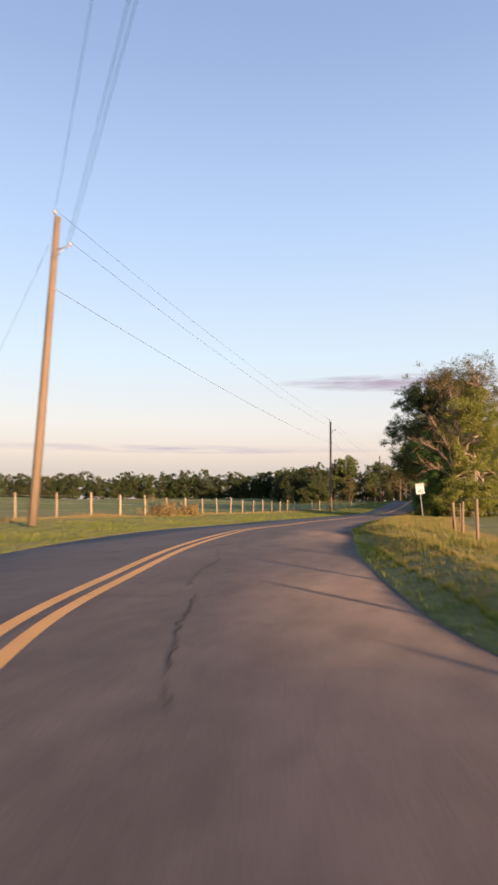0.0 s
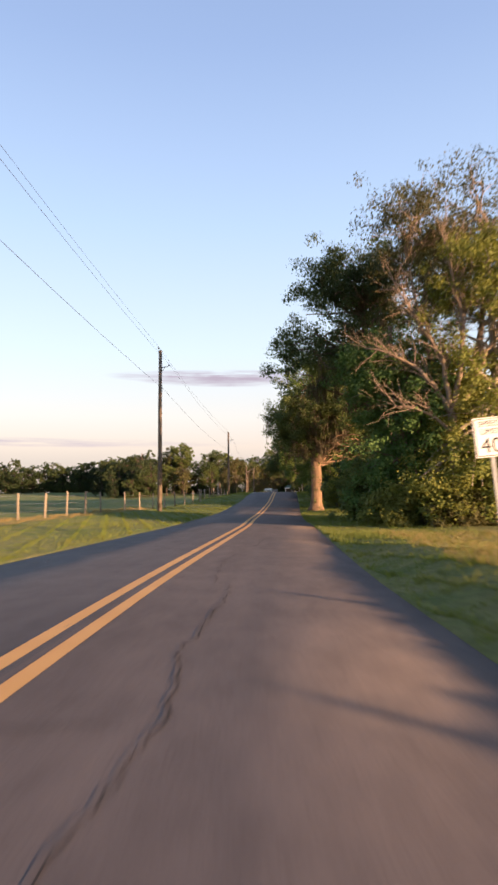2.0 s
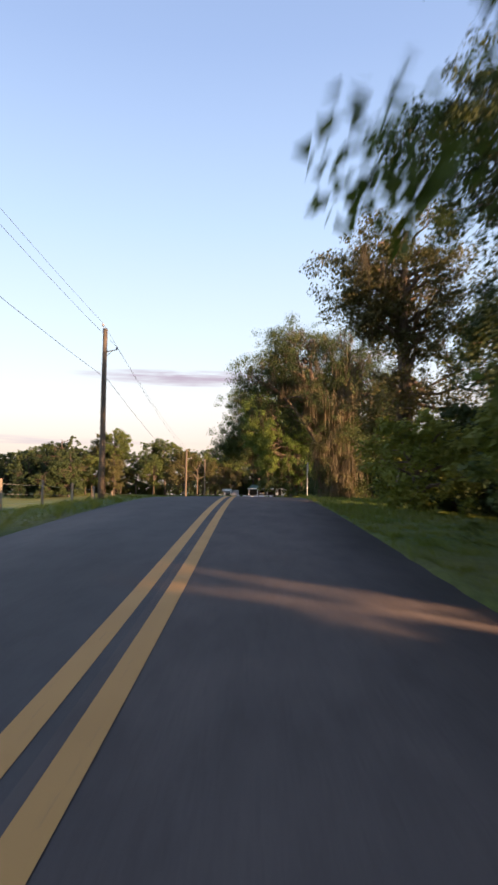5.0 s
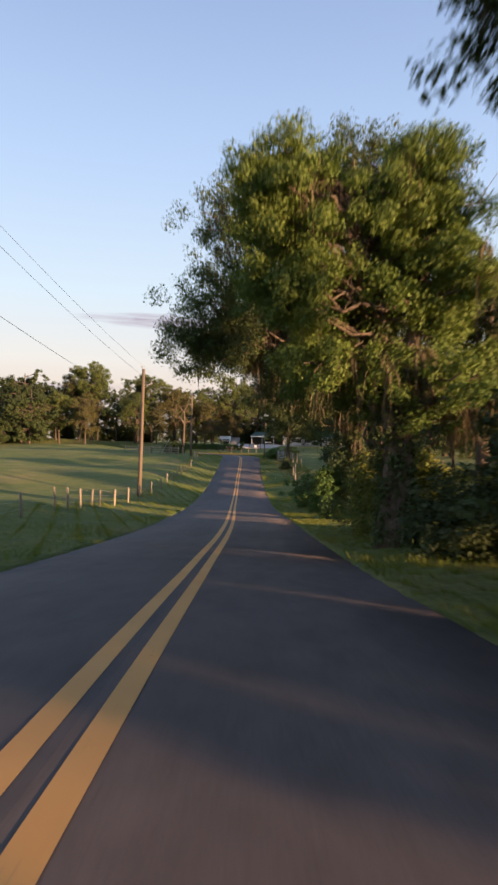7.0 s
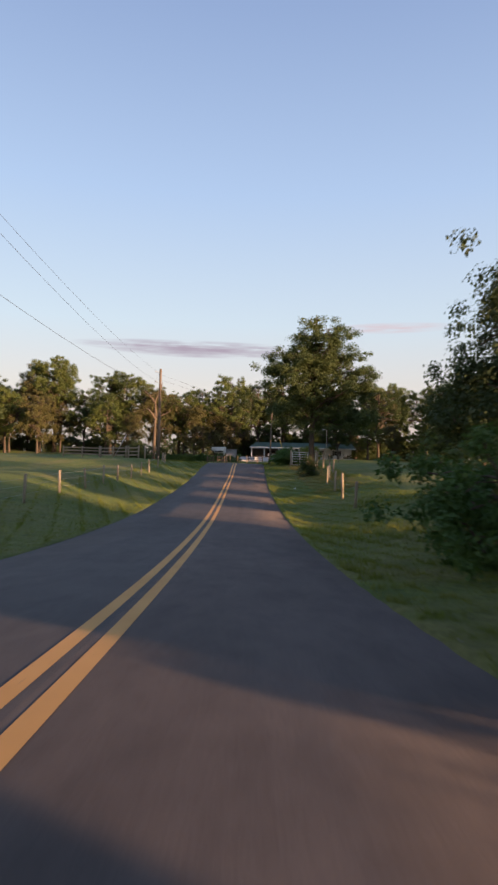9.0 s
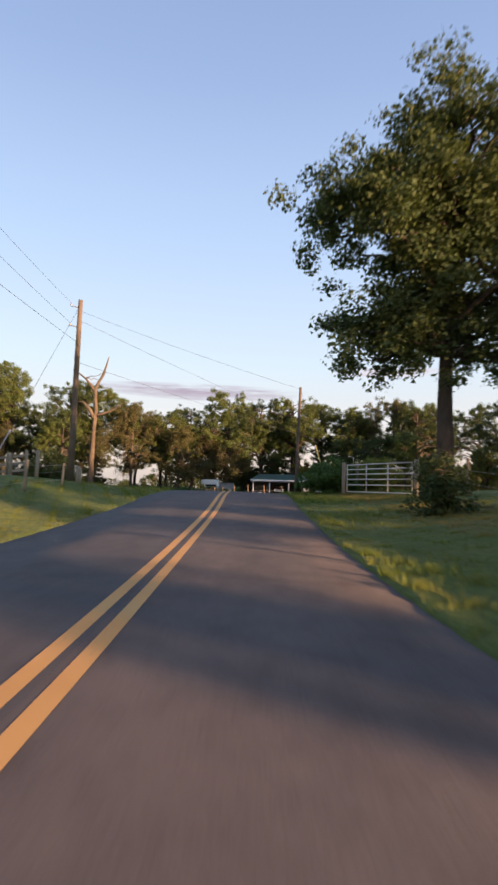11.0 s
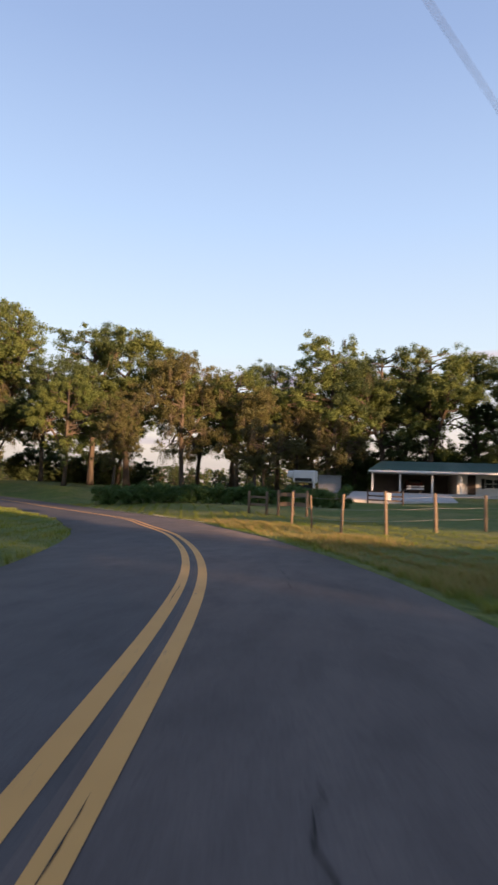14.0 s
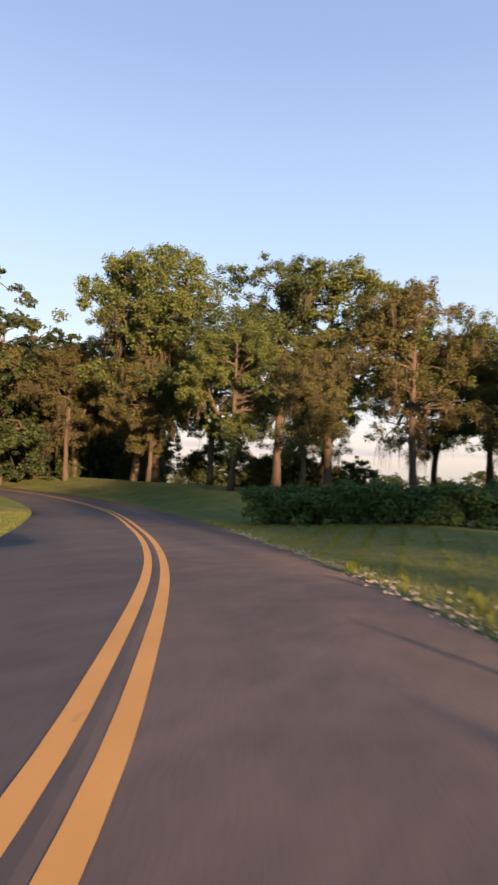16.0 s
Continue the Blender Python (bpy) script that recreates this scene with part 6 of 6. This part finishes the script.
def parked_car(x, y, z):
    """A small dark car, nose to the road, under the carport."""
    root = thing("parked_car", "dark red car parked nose out under the carport", "car", at=pose(x, y, z))
    bm = bmesh.new()
    prof = [(-2.1, 0.35), (-2.15, 0.62), (-2.0, 0.80), (-0.95, 0.95), (-0.25, 1.38), (1.1, 1.42), (1.85, 1.0), (2.15, 0.92), (2.2, 0.4)]
    rows = []
    for sx, k in ((-0.86, 0.0), (-0.80, 0.05), (0.80, 0.05), (0.86, 0.0)):
        rows.append([bm.verts.new((sx * (0.86 if zz > 1.2 else 1.0), yy, zz + (k if zz > 0.5 else 0))) for yy, zz in prof])
    for a, b in zip(rows, rows[1:]):
        for i in range(len(prof) - 1):
            bm.faces.new((a[i], b[i], b[i + 1], a[i + 1]))
    for a in (rows[0], rows[-1]):
        bm.faces.new(a)
    bm.faces.new([r[0] for r in rows] + [r[-1] for r in reversed(rows)])
    bmesh.ops.recalc_face_normals(bm, faces=bm.faces[:])
    bodywork = part("body", bm, M["car_paint"], root, smooth=False)
    part("windscreen", boxed((-0.62, -0.86, 1.0), (0.62, -0.80, 1.02)), M["glass"], bodywork)
    ws = mesh_of("windscreen", [(-0.66, -0.93, 1.04), (0.66, -0.93, 1.04), (0.60, -0.30, 1.43), (-0.60, -0.30, 1.43)], [(0, 1, 2, 3)], M["glass"])
    child("windscreen", ws, bodywork)
    for sx in (-0.62, 0.62):
        part("headlight", boxed((sx - 0.2, -2.17, 0.62), (sx + 0.2, -2.05, 0.78), 0.03), M["lamp_lens"], root, "clear headlight")
    part("grille", boxed((-0.4, -2.17, 0.62), (0.4, -2.1, 0.74), 0.01), M["galv"], root)
    part("bumper", boxed((-0.85, -2.22, 0.36), (0.85, -2.08, 0.56), 0.04), M["lamp_lens"], root, "pale bumper")
    for sx in (-0.8, 0.8):
        for sy in (-1.35, 1.35):
            bm = bmesh.new()
            bmesh.ops.create_cone(bm, cap_ends=True, segments=18, radius1=0.32, radius2=0.32, depth=0.2, matrix=Matrix.Translation((sx, sy, 0.32)) @ Matrix.Rotation(math.pi / 2, 4, "Y"))
            wh = part("wheel", bm, M["rubber"], root)
            bm = bmesh.new()
            bmesh.ops.create_cone(bm, cap_ends=True, segments=12, radius1=0.19, radius2=0.17, depth=0.215, matrix=Matrix.Translation((sx, sy, 0.32)) @ Matrix.Rotation(math.pi / 2, 4, "Y"))
            part("rim", bm, M["galv"], wh)


parked_car(3.45, 227.2, 1.6)


def driveway():
    xs, ys = np.linspace(-4.6, 6.6, 12), np.linspace(215.2, 223.6, 9)
    vs = [(x + (0.5 * (223.6 - y) / 8 if x < 0 else -0.35 * (223.6 - y) / 8 * (x > 5)), y, max(hz(x, y) + 0.05, 0.75 + (y - 215.2) * 0.1)) for y in ys for x in xs]
    n = len(xs)
    fs = [(j * n + i, j * n + i + 1, (j + 1) * n + i + 1, (j + 1) * n + i) for j in range(len(ys) - 1) for i in range(n - 1)]
    k = len(vs)
    vs += [(x, y, z - 0.5) for x, y, z in vs[:n]]
    fs += [(i + 1, i, k + i, k + i + 1) for i in range(n - 1)]
    tagged(new("driveway", mesh_of("driveway", vs, fs, M["concrete"])), "pale concrete apron in front of the carport", "driveway", kind="structure")


driveway()


def trailer(x, y):
    z = hz(x, y)
    root = thing("livestock_trailer", "white livestock trailer with a black panel as its shaded opening", "trailer", at=pose(x, y, z, 0, 0, -6))
    bm = bmesh.new()
    box(bm, (-1.3, -0.9, 0.9), (1.0, 0.9, 2.15), 0.08)
    part("body", bm, M["white_paint"], root, "white sheet-metal body")
    part("nose", boxed((-1.9, -0.8, 1.35), (-1.3, 0.8, 2.1), 0.12), M["white_paint"], root)
    part("leg", boxed((0.8, -0.9, 0.35), (1.0, -0.75, 0.9), 0.01), M["white_paint"], root)
    for sx in (-0.55, 0.15):
        bm = bmesh.new()
        bmesh.ops.create_cone(bm, cap_ends=True, segments=18, radius1=0.34, radius2=0.34, depth=0.2, matrix=Matrix.Translation((sx, -0.85, 0.34)) @ Matrix.Rotation(math.pi / 2, 4, "X"))
        part("wheel", bm, M["rubber"], root)
    part("chassis", boxed((-2.3, -0.5, 0.45), (1.0, 0.5, 0.6), 0.02), M["dark_wood"], root)
    # a thin black sheet stands in for the shade within the side opening
    part("opening_shade_panel", boxed((-1.1, -0.915, 1.0), (0.7, -0.902, 1.35), 0.002), M["black_paint"], root)


trailer(-7.6, 224.0)


def lean_to(x, y):
    z = hz(x, y)
    root = thing("shed", "low grey sheet-metal shed", "shed", at=pose(x, y, z))
    part("wall", boxed((-1.1, -0.05, 0), (1.3, 0.0, 1.85)), M["grey_metal"], root)
    part("side_wall", boxed((-1.1, 0.0, 0), (-1.05, 2.4, 2.0)), M["grey_metal"], root)
    part("side_wall", boxed((1.25, 0.0, 0), (1.3, 2.4, 2.0)), M["grey_metal"], root)
    bm = bmesh.new()
    for i in range(14):
        box(bm, (-1.2 + i * 0.19, -0.2, 1.9), (-1.2 + i * 0.19 + 0.1, 2.5, 1.97))
    box(bm, (-1.2, -0.2, 1.86), (1.42, 2.5, 1.91))
    part("roof", bm, M["grey_metal"], root, "ribbed sheet roof")


lean_to(-5.6, 228.5)


def yard_lamp(x, y):
    z = hz(x, y)
    root = thing("yard_lamp", "thin pale yard lamp post with a bent arm", "lamp", at=pose(x, y, z))
    t = Tubes()
    t.add([(0, 0, -0.2), (0, 0, 5.9), (-0.05, 0, 6.1), (-0.5, 0, 6.2)], [0.055, 0.045, 0.035, 0.025], 8)
    child("pole", t.mesh("pole", M["galv"]), root)
    part("lamp_head", boxed((-0.85, -0.09, 6.12), (-0.45, 0.09, 6.24), 0.03), M["grey_metal"], root)


yard_lamp(14.3, 215.0)
for _i, (_x, _y) in enumerate([(12.9, 224.9), (16.0, 225.0), (19.6, 224.6), (20.6, 224.2)]):
    shrub((_x, _y, hz(_x, _y)), 0.55, 0.4, 0.4, "dark_leaf", 120 + _i, 8, 120, 0.1, "small shrub against the house wall", "house shrubs")


# ---------------------------------------------------------------- the clipped hedge
def hedge():
    rng = np.random.RandomState(5)
    root = thing("hedge", "long thick green leafy hedge", "hedge")
    pts, t = [], Tubes()
    for x in np.arange(-21.2, -3.0, 0.45):
        y = 202.2 + 0.25 * math.sin(x * 0.9)
        z = hz(x, y)
        top = 1.25 + 0.12 * math.sin(x * 1.7) + 0.1 * rng.randn()
        t.add([(x, y, z - 0.1), (x + rng.randn() * 0.1, y, z + 0.6), (x + rng.randn() * 0.2, y + rng.randn() * 0.2, z + 1.1)], [0.03, 0.022, 0.01], 4)
        for _ in range(15):
            pts.append((x + rng.rand() * 0.45, y + (rng.rand() - 0.5) * 1.7, z + 0.12 + (top - 0.15) * rng.rand() ** 0.8))
    pts = np.array(pts)
    child("stem", t.mesh("stem", M["bark"]), root)
    child("foliage", pieces_mesh("foliage", leaves(rng, pts, np.full(len(pts), 0.34), np.full(len(pts), 130), 0.09, 0.8, 0.1, 0.6), M["hedge_leaf"]), root)


hedge()


# ---------------------------------------------------------------- road wear, verge stones, grass
def cracks():
    rng = np.random.RandomState(17)
    vs, fs = [], []

    def crack(i0, off, n, wander, width, along=1.0):
        i, o = float(i0), off
        prev, drift, home = None, 0.0, off
        for k in range(n):
            i += (0.10 + 0.22 * rng.rand()) * along
            drift = 0.85 * drift + rng.randn() * wander * 0.2
            o += drift + (home - o) * 0.03
            jag = rng.randn() * wander * 0.8
            a = int(np.clip(i, 0, len(line) - 2))
            f = i - a
            p = line[a] * (1 - f) + line[a + 1] * f
            q = p[:2] + nor[a] * (o + jag)
            w = width * (0.2 + 1.3 * rng.rand()) * min(1, k / 3, (n - k) / 3)
            z = p[2] + 0.005 - 0.05 * min(1.0, (o / 3) ** 2)
            cur = [(q[0] - nor[a][0] * w, q[1] - nor[a][1] * w, z), (q[0] + nor[a][0] * w, q[1] + nor[a][1] * w, z)]
            vs.extend(cur)
            if prev is not None:
                b = len(vs) - 4
                fs.append((b, b + 1, b + 3, b + 2))
            prev = cur

    def at(y):
        return int(np.argmin(np.abs(line[:, 1] - y)))
    for y, o, n in ((-72, 1.25, 14), (-67.5, 1.1, 16), (-62, 1.3, 12), (-57.5, 1.5, 12), (-53, 1.35, 10), (-48, 1.2, 8), (-43, 1.05, 14), (-38.5, 1.0, 24), (-31, 0.9, 14), (-25, 1.0, 10), (-71, 3.1, 24), (-66, 2.75, 14), (-63.5, 3.3, 26), (-58.5, 3.55, 22),
                    (40, 2.2, 20), (46, 2.3, 14), (78, 2.3, 14), (155.5, 1.3, 8), (156, 1.0, 14), (165, 1.2, 8)):
        crack(at(y), o, n * 3, 0.026, 0.0075 if y < 100 else 0.005)
    # the worn seams in the painted lines
    for y, o, n in ((-66, -0.13, 20), (-58, 0.13, 22), (-20, 0.13, 16), (152, 0.14, 26), (157, 0.12, 30), (164, -0.13, 14), (170, -0.13, 26), (171, 0.14, 20)):
        crack(at(y), o, n, 0.003, 0.0035)
    # cross cracks
    for y in (-68, -62, -58.5, -52, -46, -36, -20, 12, 48, 126, 132, 171, 178):
        i0 = at(y)
        o = -2.6 + rng.rand()
        prev = None
        e = o + 2 + 3 * rng.rand()
        while o < e:
            o += 0.12 + 0.12 * rng.rand()
            i0f = i0 + rng.randn() * 0.06
            a = int(i0f)
            p = line[a] + (line[a + 1] - line[a]) * (i0f - a)
            q = p[:2] + nor[a] * o
            z = p[2] + 0.005 - 0.05 * min(1.0, (o / 3) ** 2)
            w = 0.007
            cur = [(q[0] - tan[a][0] * w, q[1] - tan[a][1] * w, z), (q[0] + tan[a][0] * w, q[1] + tan[a][1] * w, z)]
            vs.extend(cur)
            if prev is not None:
                b = len(vs) - 4
                fs.append((b, b + 1, b + 3, b + 2))
            prev = cur
    ob = new("pavement_crack", mesh_of("pavement_crack", vs, fs, M["crack"]))
    tagged(ob, "dark open cracks in the old asphalt", "road crack", kind="stuff")


cracks()


def gravel():
    rng = np.random.RandomState(23)
    vs, fs = [], []
    for k in range(1500):
        if k < 900:
            i = int(np.argmin(np.abs(line[:, 1] - (183 + 14 * rng.rand()))))
            o = HALF_R[i] - 0.05 + abs(rng.randn()) * 0.3
        else:
            i = rng.randint(60, len(line) - 160)
            o = (HALF_R[i] + 0.02 + abs(rng.randn()) * 0.18) if rng.rand() < 0.75 else -(HALF_L[i] + 0.02 + abs(rng.randn()) * 0.18)
        p = line[i, :2] + nor[i] * o + rng.randn(2) * 0.1
        s = (0.010 + 0.026 * rng.rand() ** 3) if k < 900 else 0.007 + 0.014 * rng.rand() ** 2
        z = hz(*p) + s * 0.2
        b = len(vs)
        for c in ((-1, -1, 0), (1, -1, 0), (1, 1, 0), (-1, 1, 0), (0, 0, 0.9)):
            vs.append((p[0] + c[0] * s * (0.6 + 0.5 * rng.rand()), p[1] + c[1] * s * (0.6 + 0.5 * rng.rand()), z + c[2] * s))
        fs.extend([(b, b + 1, b + 4), (b + 1, b + 2, b + 4), (b + 2, b + 3, b + 4), (b + 3, b, b + 4)])
    tagged(new("gravel", mesh_of("gravel", vs, fs, M["stone"])), "loose pale stones along the road edge", "gravel", kind="stuff")


gravel()


def litter(x, y, s, rz, label):
    root = thing("litter", label, "litter", "roadside litter", pose(x, y, hz(x, y) + 0.05, 12, 8, rz))
    bm = bmesh.new()
    bmesh.ops.create_cone(bm, cap_ends=True, segments=12, radius1=s * 0.42, radius2=s * 0.5, depth=s * 1.3, matrix=Matrix.Rotation(math.pi / 2, 4, "Y"))
    part("cup", bm, M["white_paint"], root)


litter(8.0, -57.0, 0.05, 70, "white scrap of litter in the grass")
litter(2.6, 126.2, 0.08, 130, "white scrap of litter on the verge")
litter(4.2, 161.0, 0.10, 40, "pale scrap of litter on the verge")


def grass(name, label, n, spans, mat, h, w, seed):
    rng = np.random.RandomState(seed)
    P = []
    for y0, y1, lo, hi, sh in spans:
        m = int(n * sh)
        i0, i1 = int(np.argmin(np.abs(line[:, 1] - y0))), int(np.argmin(np.abs(line[:, 1] - y1)))
        i = rng.randint(i0, i1, m)
        edge = HALF_R[i] if lo > 0 else -HALF_L[i]
        lo2 = np.where(abs(lo) < 3.0, edge, lo)
        o = lo2 + (hi - lo2) * rng.rand(m) ** 1.3 if lo > 0 else -(HALF_L[i] + (-lo - HALF_L[i]) * rng.rand(m) ** 1.3) if abs(hi) < 3.0 else lo + (hi - lo) * rng.rand(m)
        P.append(line[i, :2] + nor[i] * o[:, None] + tan[i] * rng.rand(m)[:, None] * 0.5)
    P = np.concatenate(P)
    # blades gather in tufts
    P += 0.16 * np.stack([np.sin(P[:, 0] * 7.3 + P[:, 1] * 2.1), np.sin(P[:, 1] * 6.1 - P[:, 0] * 3.2)], 1)
    d, _ = near_road(P)
    hr, hl = np.interp(P[:, 1], line[:, 1], HALF_R), np.interp(P[:, 1], line[:, 1], HALF_L)
    P = P[(d > hr + 0.03) | (d < -hl - 0.03)]
    z = heights(P)
    m = len(P)
    ang = rng.rand(m) * 2 * np.pi
    patch = 0.6 + 0.8 * (0.5 + 0.5 * np.sin(P[:, 0] * 1.1 + 2 * np.sin(P[:, 1] * 0.35))) * (0.5 + 0.5 * np.sin(P[:, 1] * 0.8))
    H = h * (0.45 + 0.9 * rng.rand(m)) * patch
    W = w * (0.6 + 0.8 * rng.rand(m))
    s = np.stack([np.cos(ang), np.sin(ang), np.zeros(m)], 1) * W[:, None]
    lean = np.stack([np.cos(ang + 1.4), np.sin(ang + 1.4), np.zeros(m)], 1) * (H * (0.2 + 0.6 * rng.rand(m)))[:, None]
    b = np.column_stack([P, z - 0.02])
    midp = b + lean * 0.35 + np.stack([np.zeros(m), np.zeros(m), H * 0.6], 1)
    tip = b + lean + np.stack([np.zeros(m), np.zeros(m), H], 1)
    q = np.stack([b - s, b + s, tip], 1)
    tagged(new(name, pieces_mesh(name, q, mat)), label, "grass", kind="stuff")


grass("grass", "thick uneven green verge grass", 460000, [(-76, 40, 2.9, 7.5, 0.24), (40, 110, 2.9, 6.0, 0.12), (110, 200, 2.9, 8.5, 0.22), (-76, 100, -8.5, -2.98, 0.26), (100, 200, -7.5, -2.98, 0.16)], M["grass"], 0.135, 0.009, 31)
grass("dry_grass", "dry straw-coloured grass in patches", 110000, [(-76, -20, 4.3, 8.5, 0.55), (-74, 10, -10.8, -8.8, 0.35), (120, 150, 5.2, 7.5, 0.2), (165, 185, 3.2, 5.5, 0.25)], M["dry_grass"], 0.15, 0.006, 32)


def palmetto(x, y, r, seed):
    """A low fan palm: split fans on short stalks."""
    rng = np.random.RandomState(seed)
    root = thing("palmetto", "low sunlit fan palm with split yellow-green leaves", "palm", at=pose(x, y, hz(x, y)))
    stalks = Tubes()
    for k in range(7):
        a = k * 2.4 + rng.rand()
        tip = Vector((math.cos(a) * r * 0.6, math.sin(a) * r * 0.6, r * (0.55 + 0.5 * rng.rand())))
        stalks.add([(0, 0, 0), tip * 0.5 + Vector((0, 0, 0.1)), tip], [0.012, 0.010, 0.007], 5)
        out = Vector((math.cos(a), math.sin(a), 0.5)).normalized()
        side = Vector((-math.sin(a), math.cos(a), 0))
        vs, fs = [], []
        for j in range(13):
            w = (j - 6) / 6 * 1.25
            d = out * math.cos(w) + side * math.sin(w)
            n = out.cross(side) * 0.02
            e = side * math.cos(w) * 0.022 - out * math.sin(w) * 0.022
            b = len(vs)
            vs += [tip, tip + d * r * 0.55 + e + n, tip + d * r * (0.9 + 0.15 * rng.rand()) - Vector((0, 0, 0.05 * r)), tip + d * r * 0.55 - e + n]
            fs.append((b, b + 1, b + 2, b + 3))
        child("frond", mesh_of("frond", vs, fs, M["sunlit_leaf"]), root)
    child("stalk", stalks.mesh("stalk", M["sunlit_leaf"]), root)


for _x, _y, _r, _s in ((3.4, 73.2, 0.6, 3), (4.4, 73.9, 0.5, 4), (3.4, 54.6, 0.5, 5)):
    palmetto(_x, _y, _r, _s)
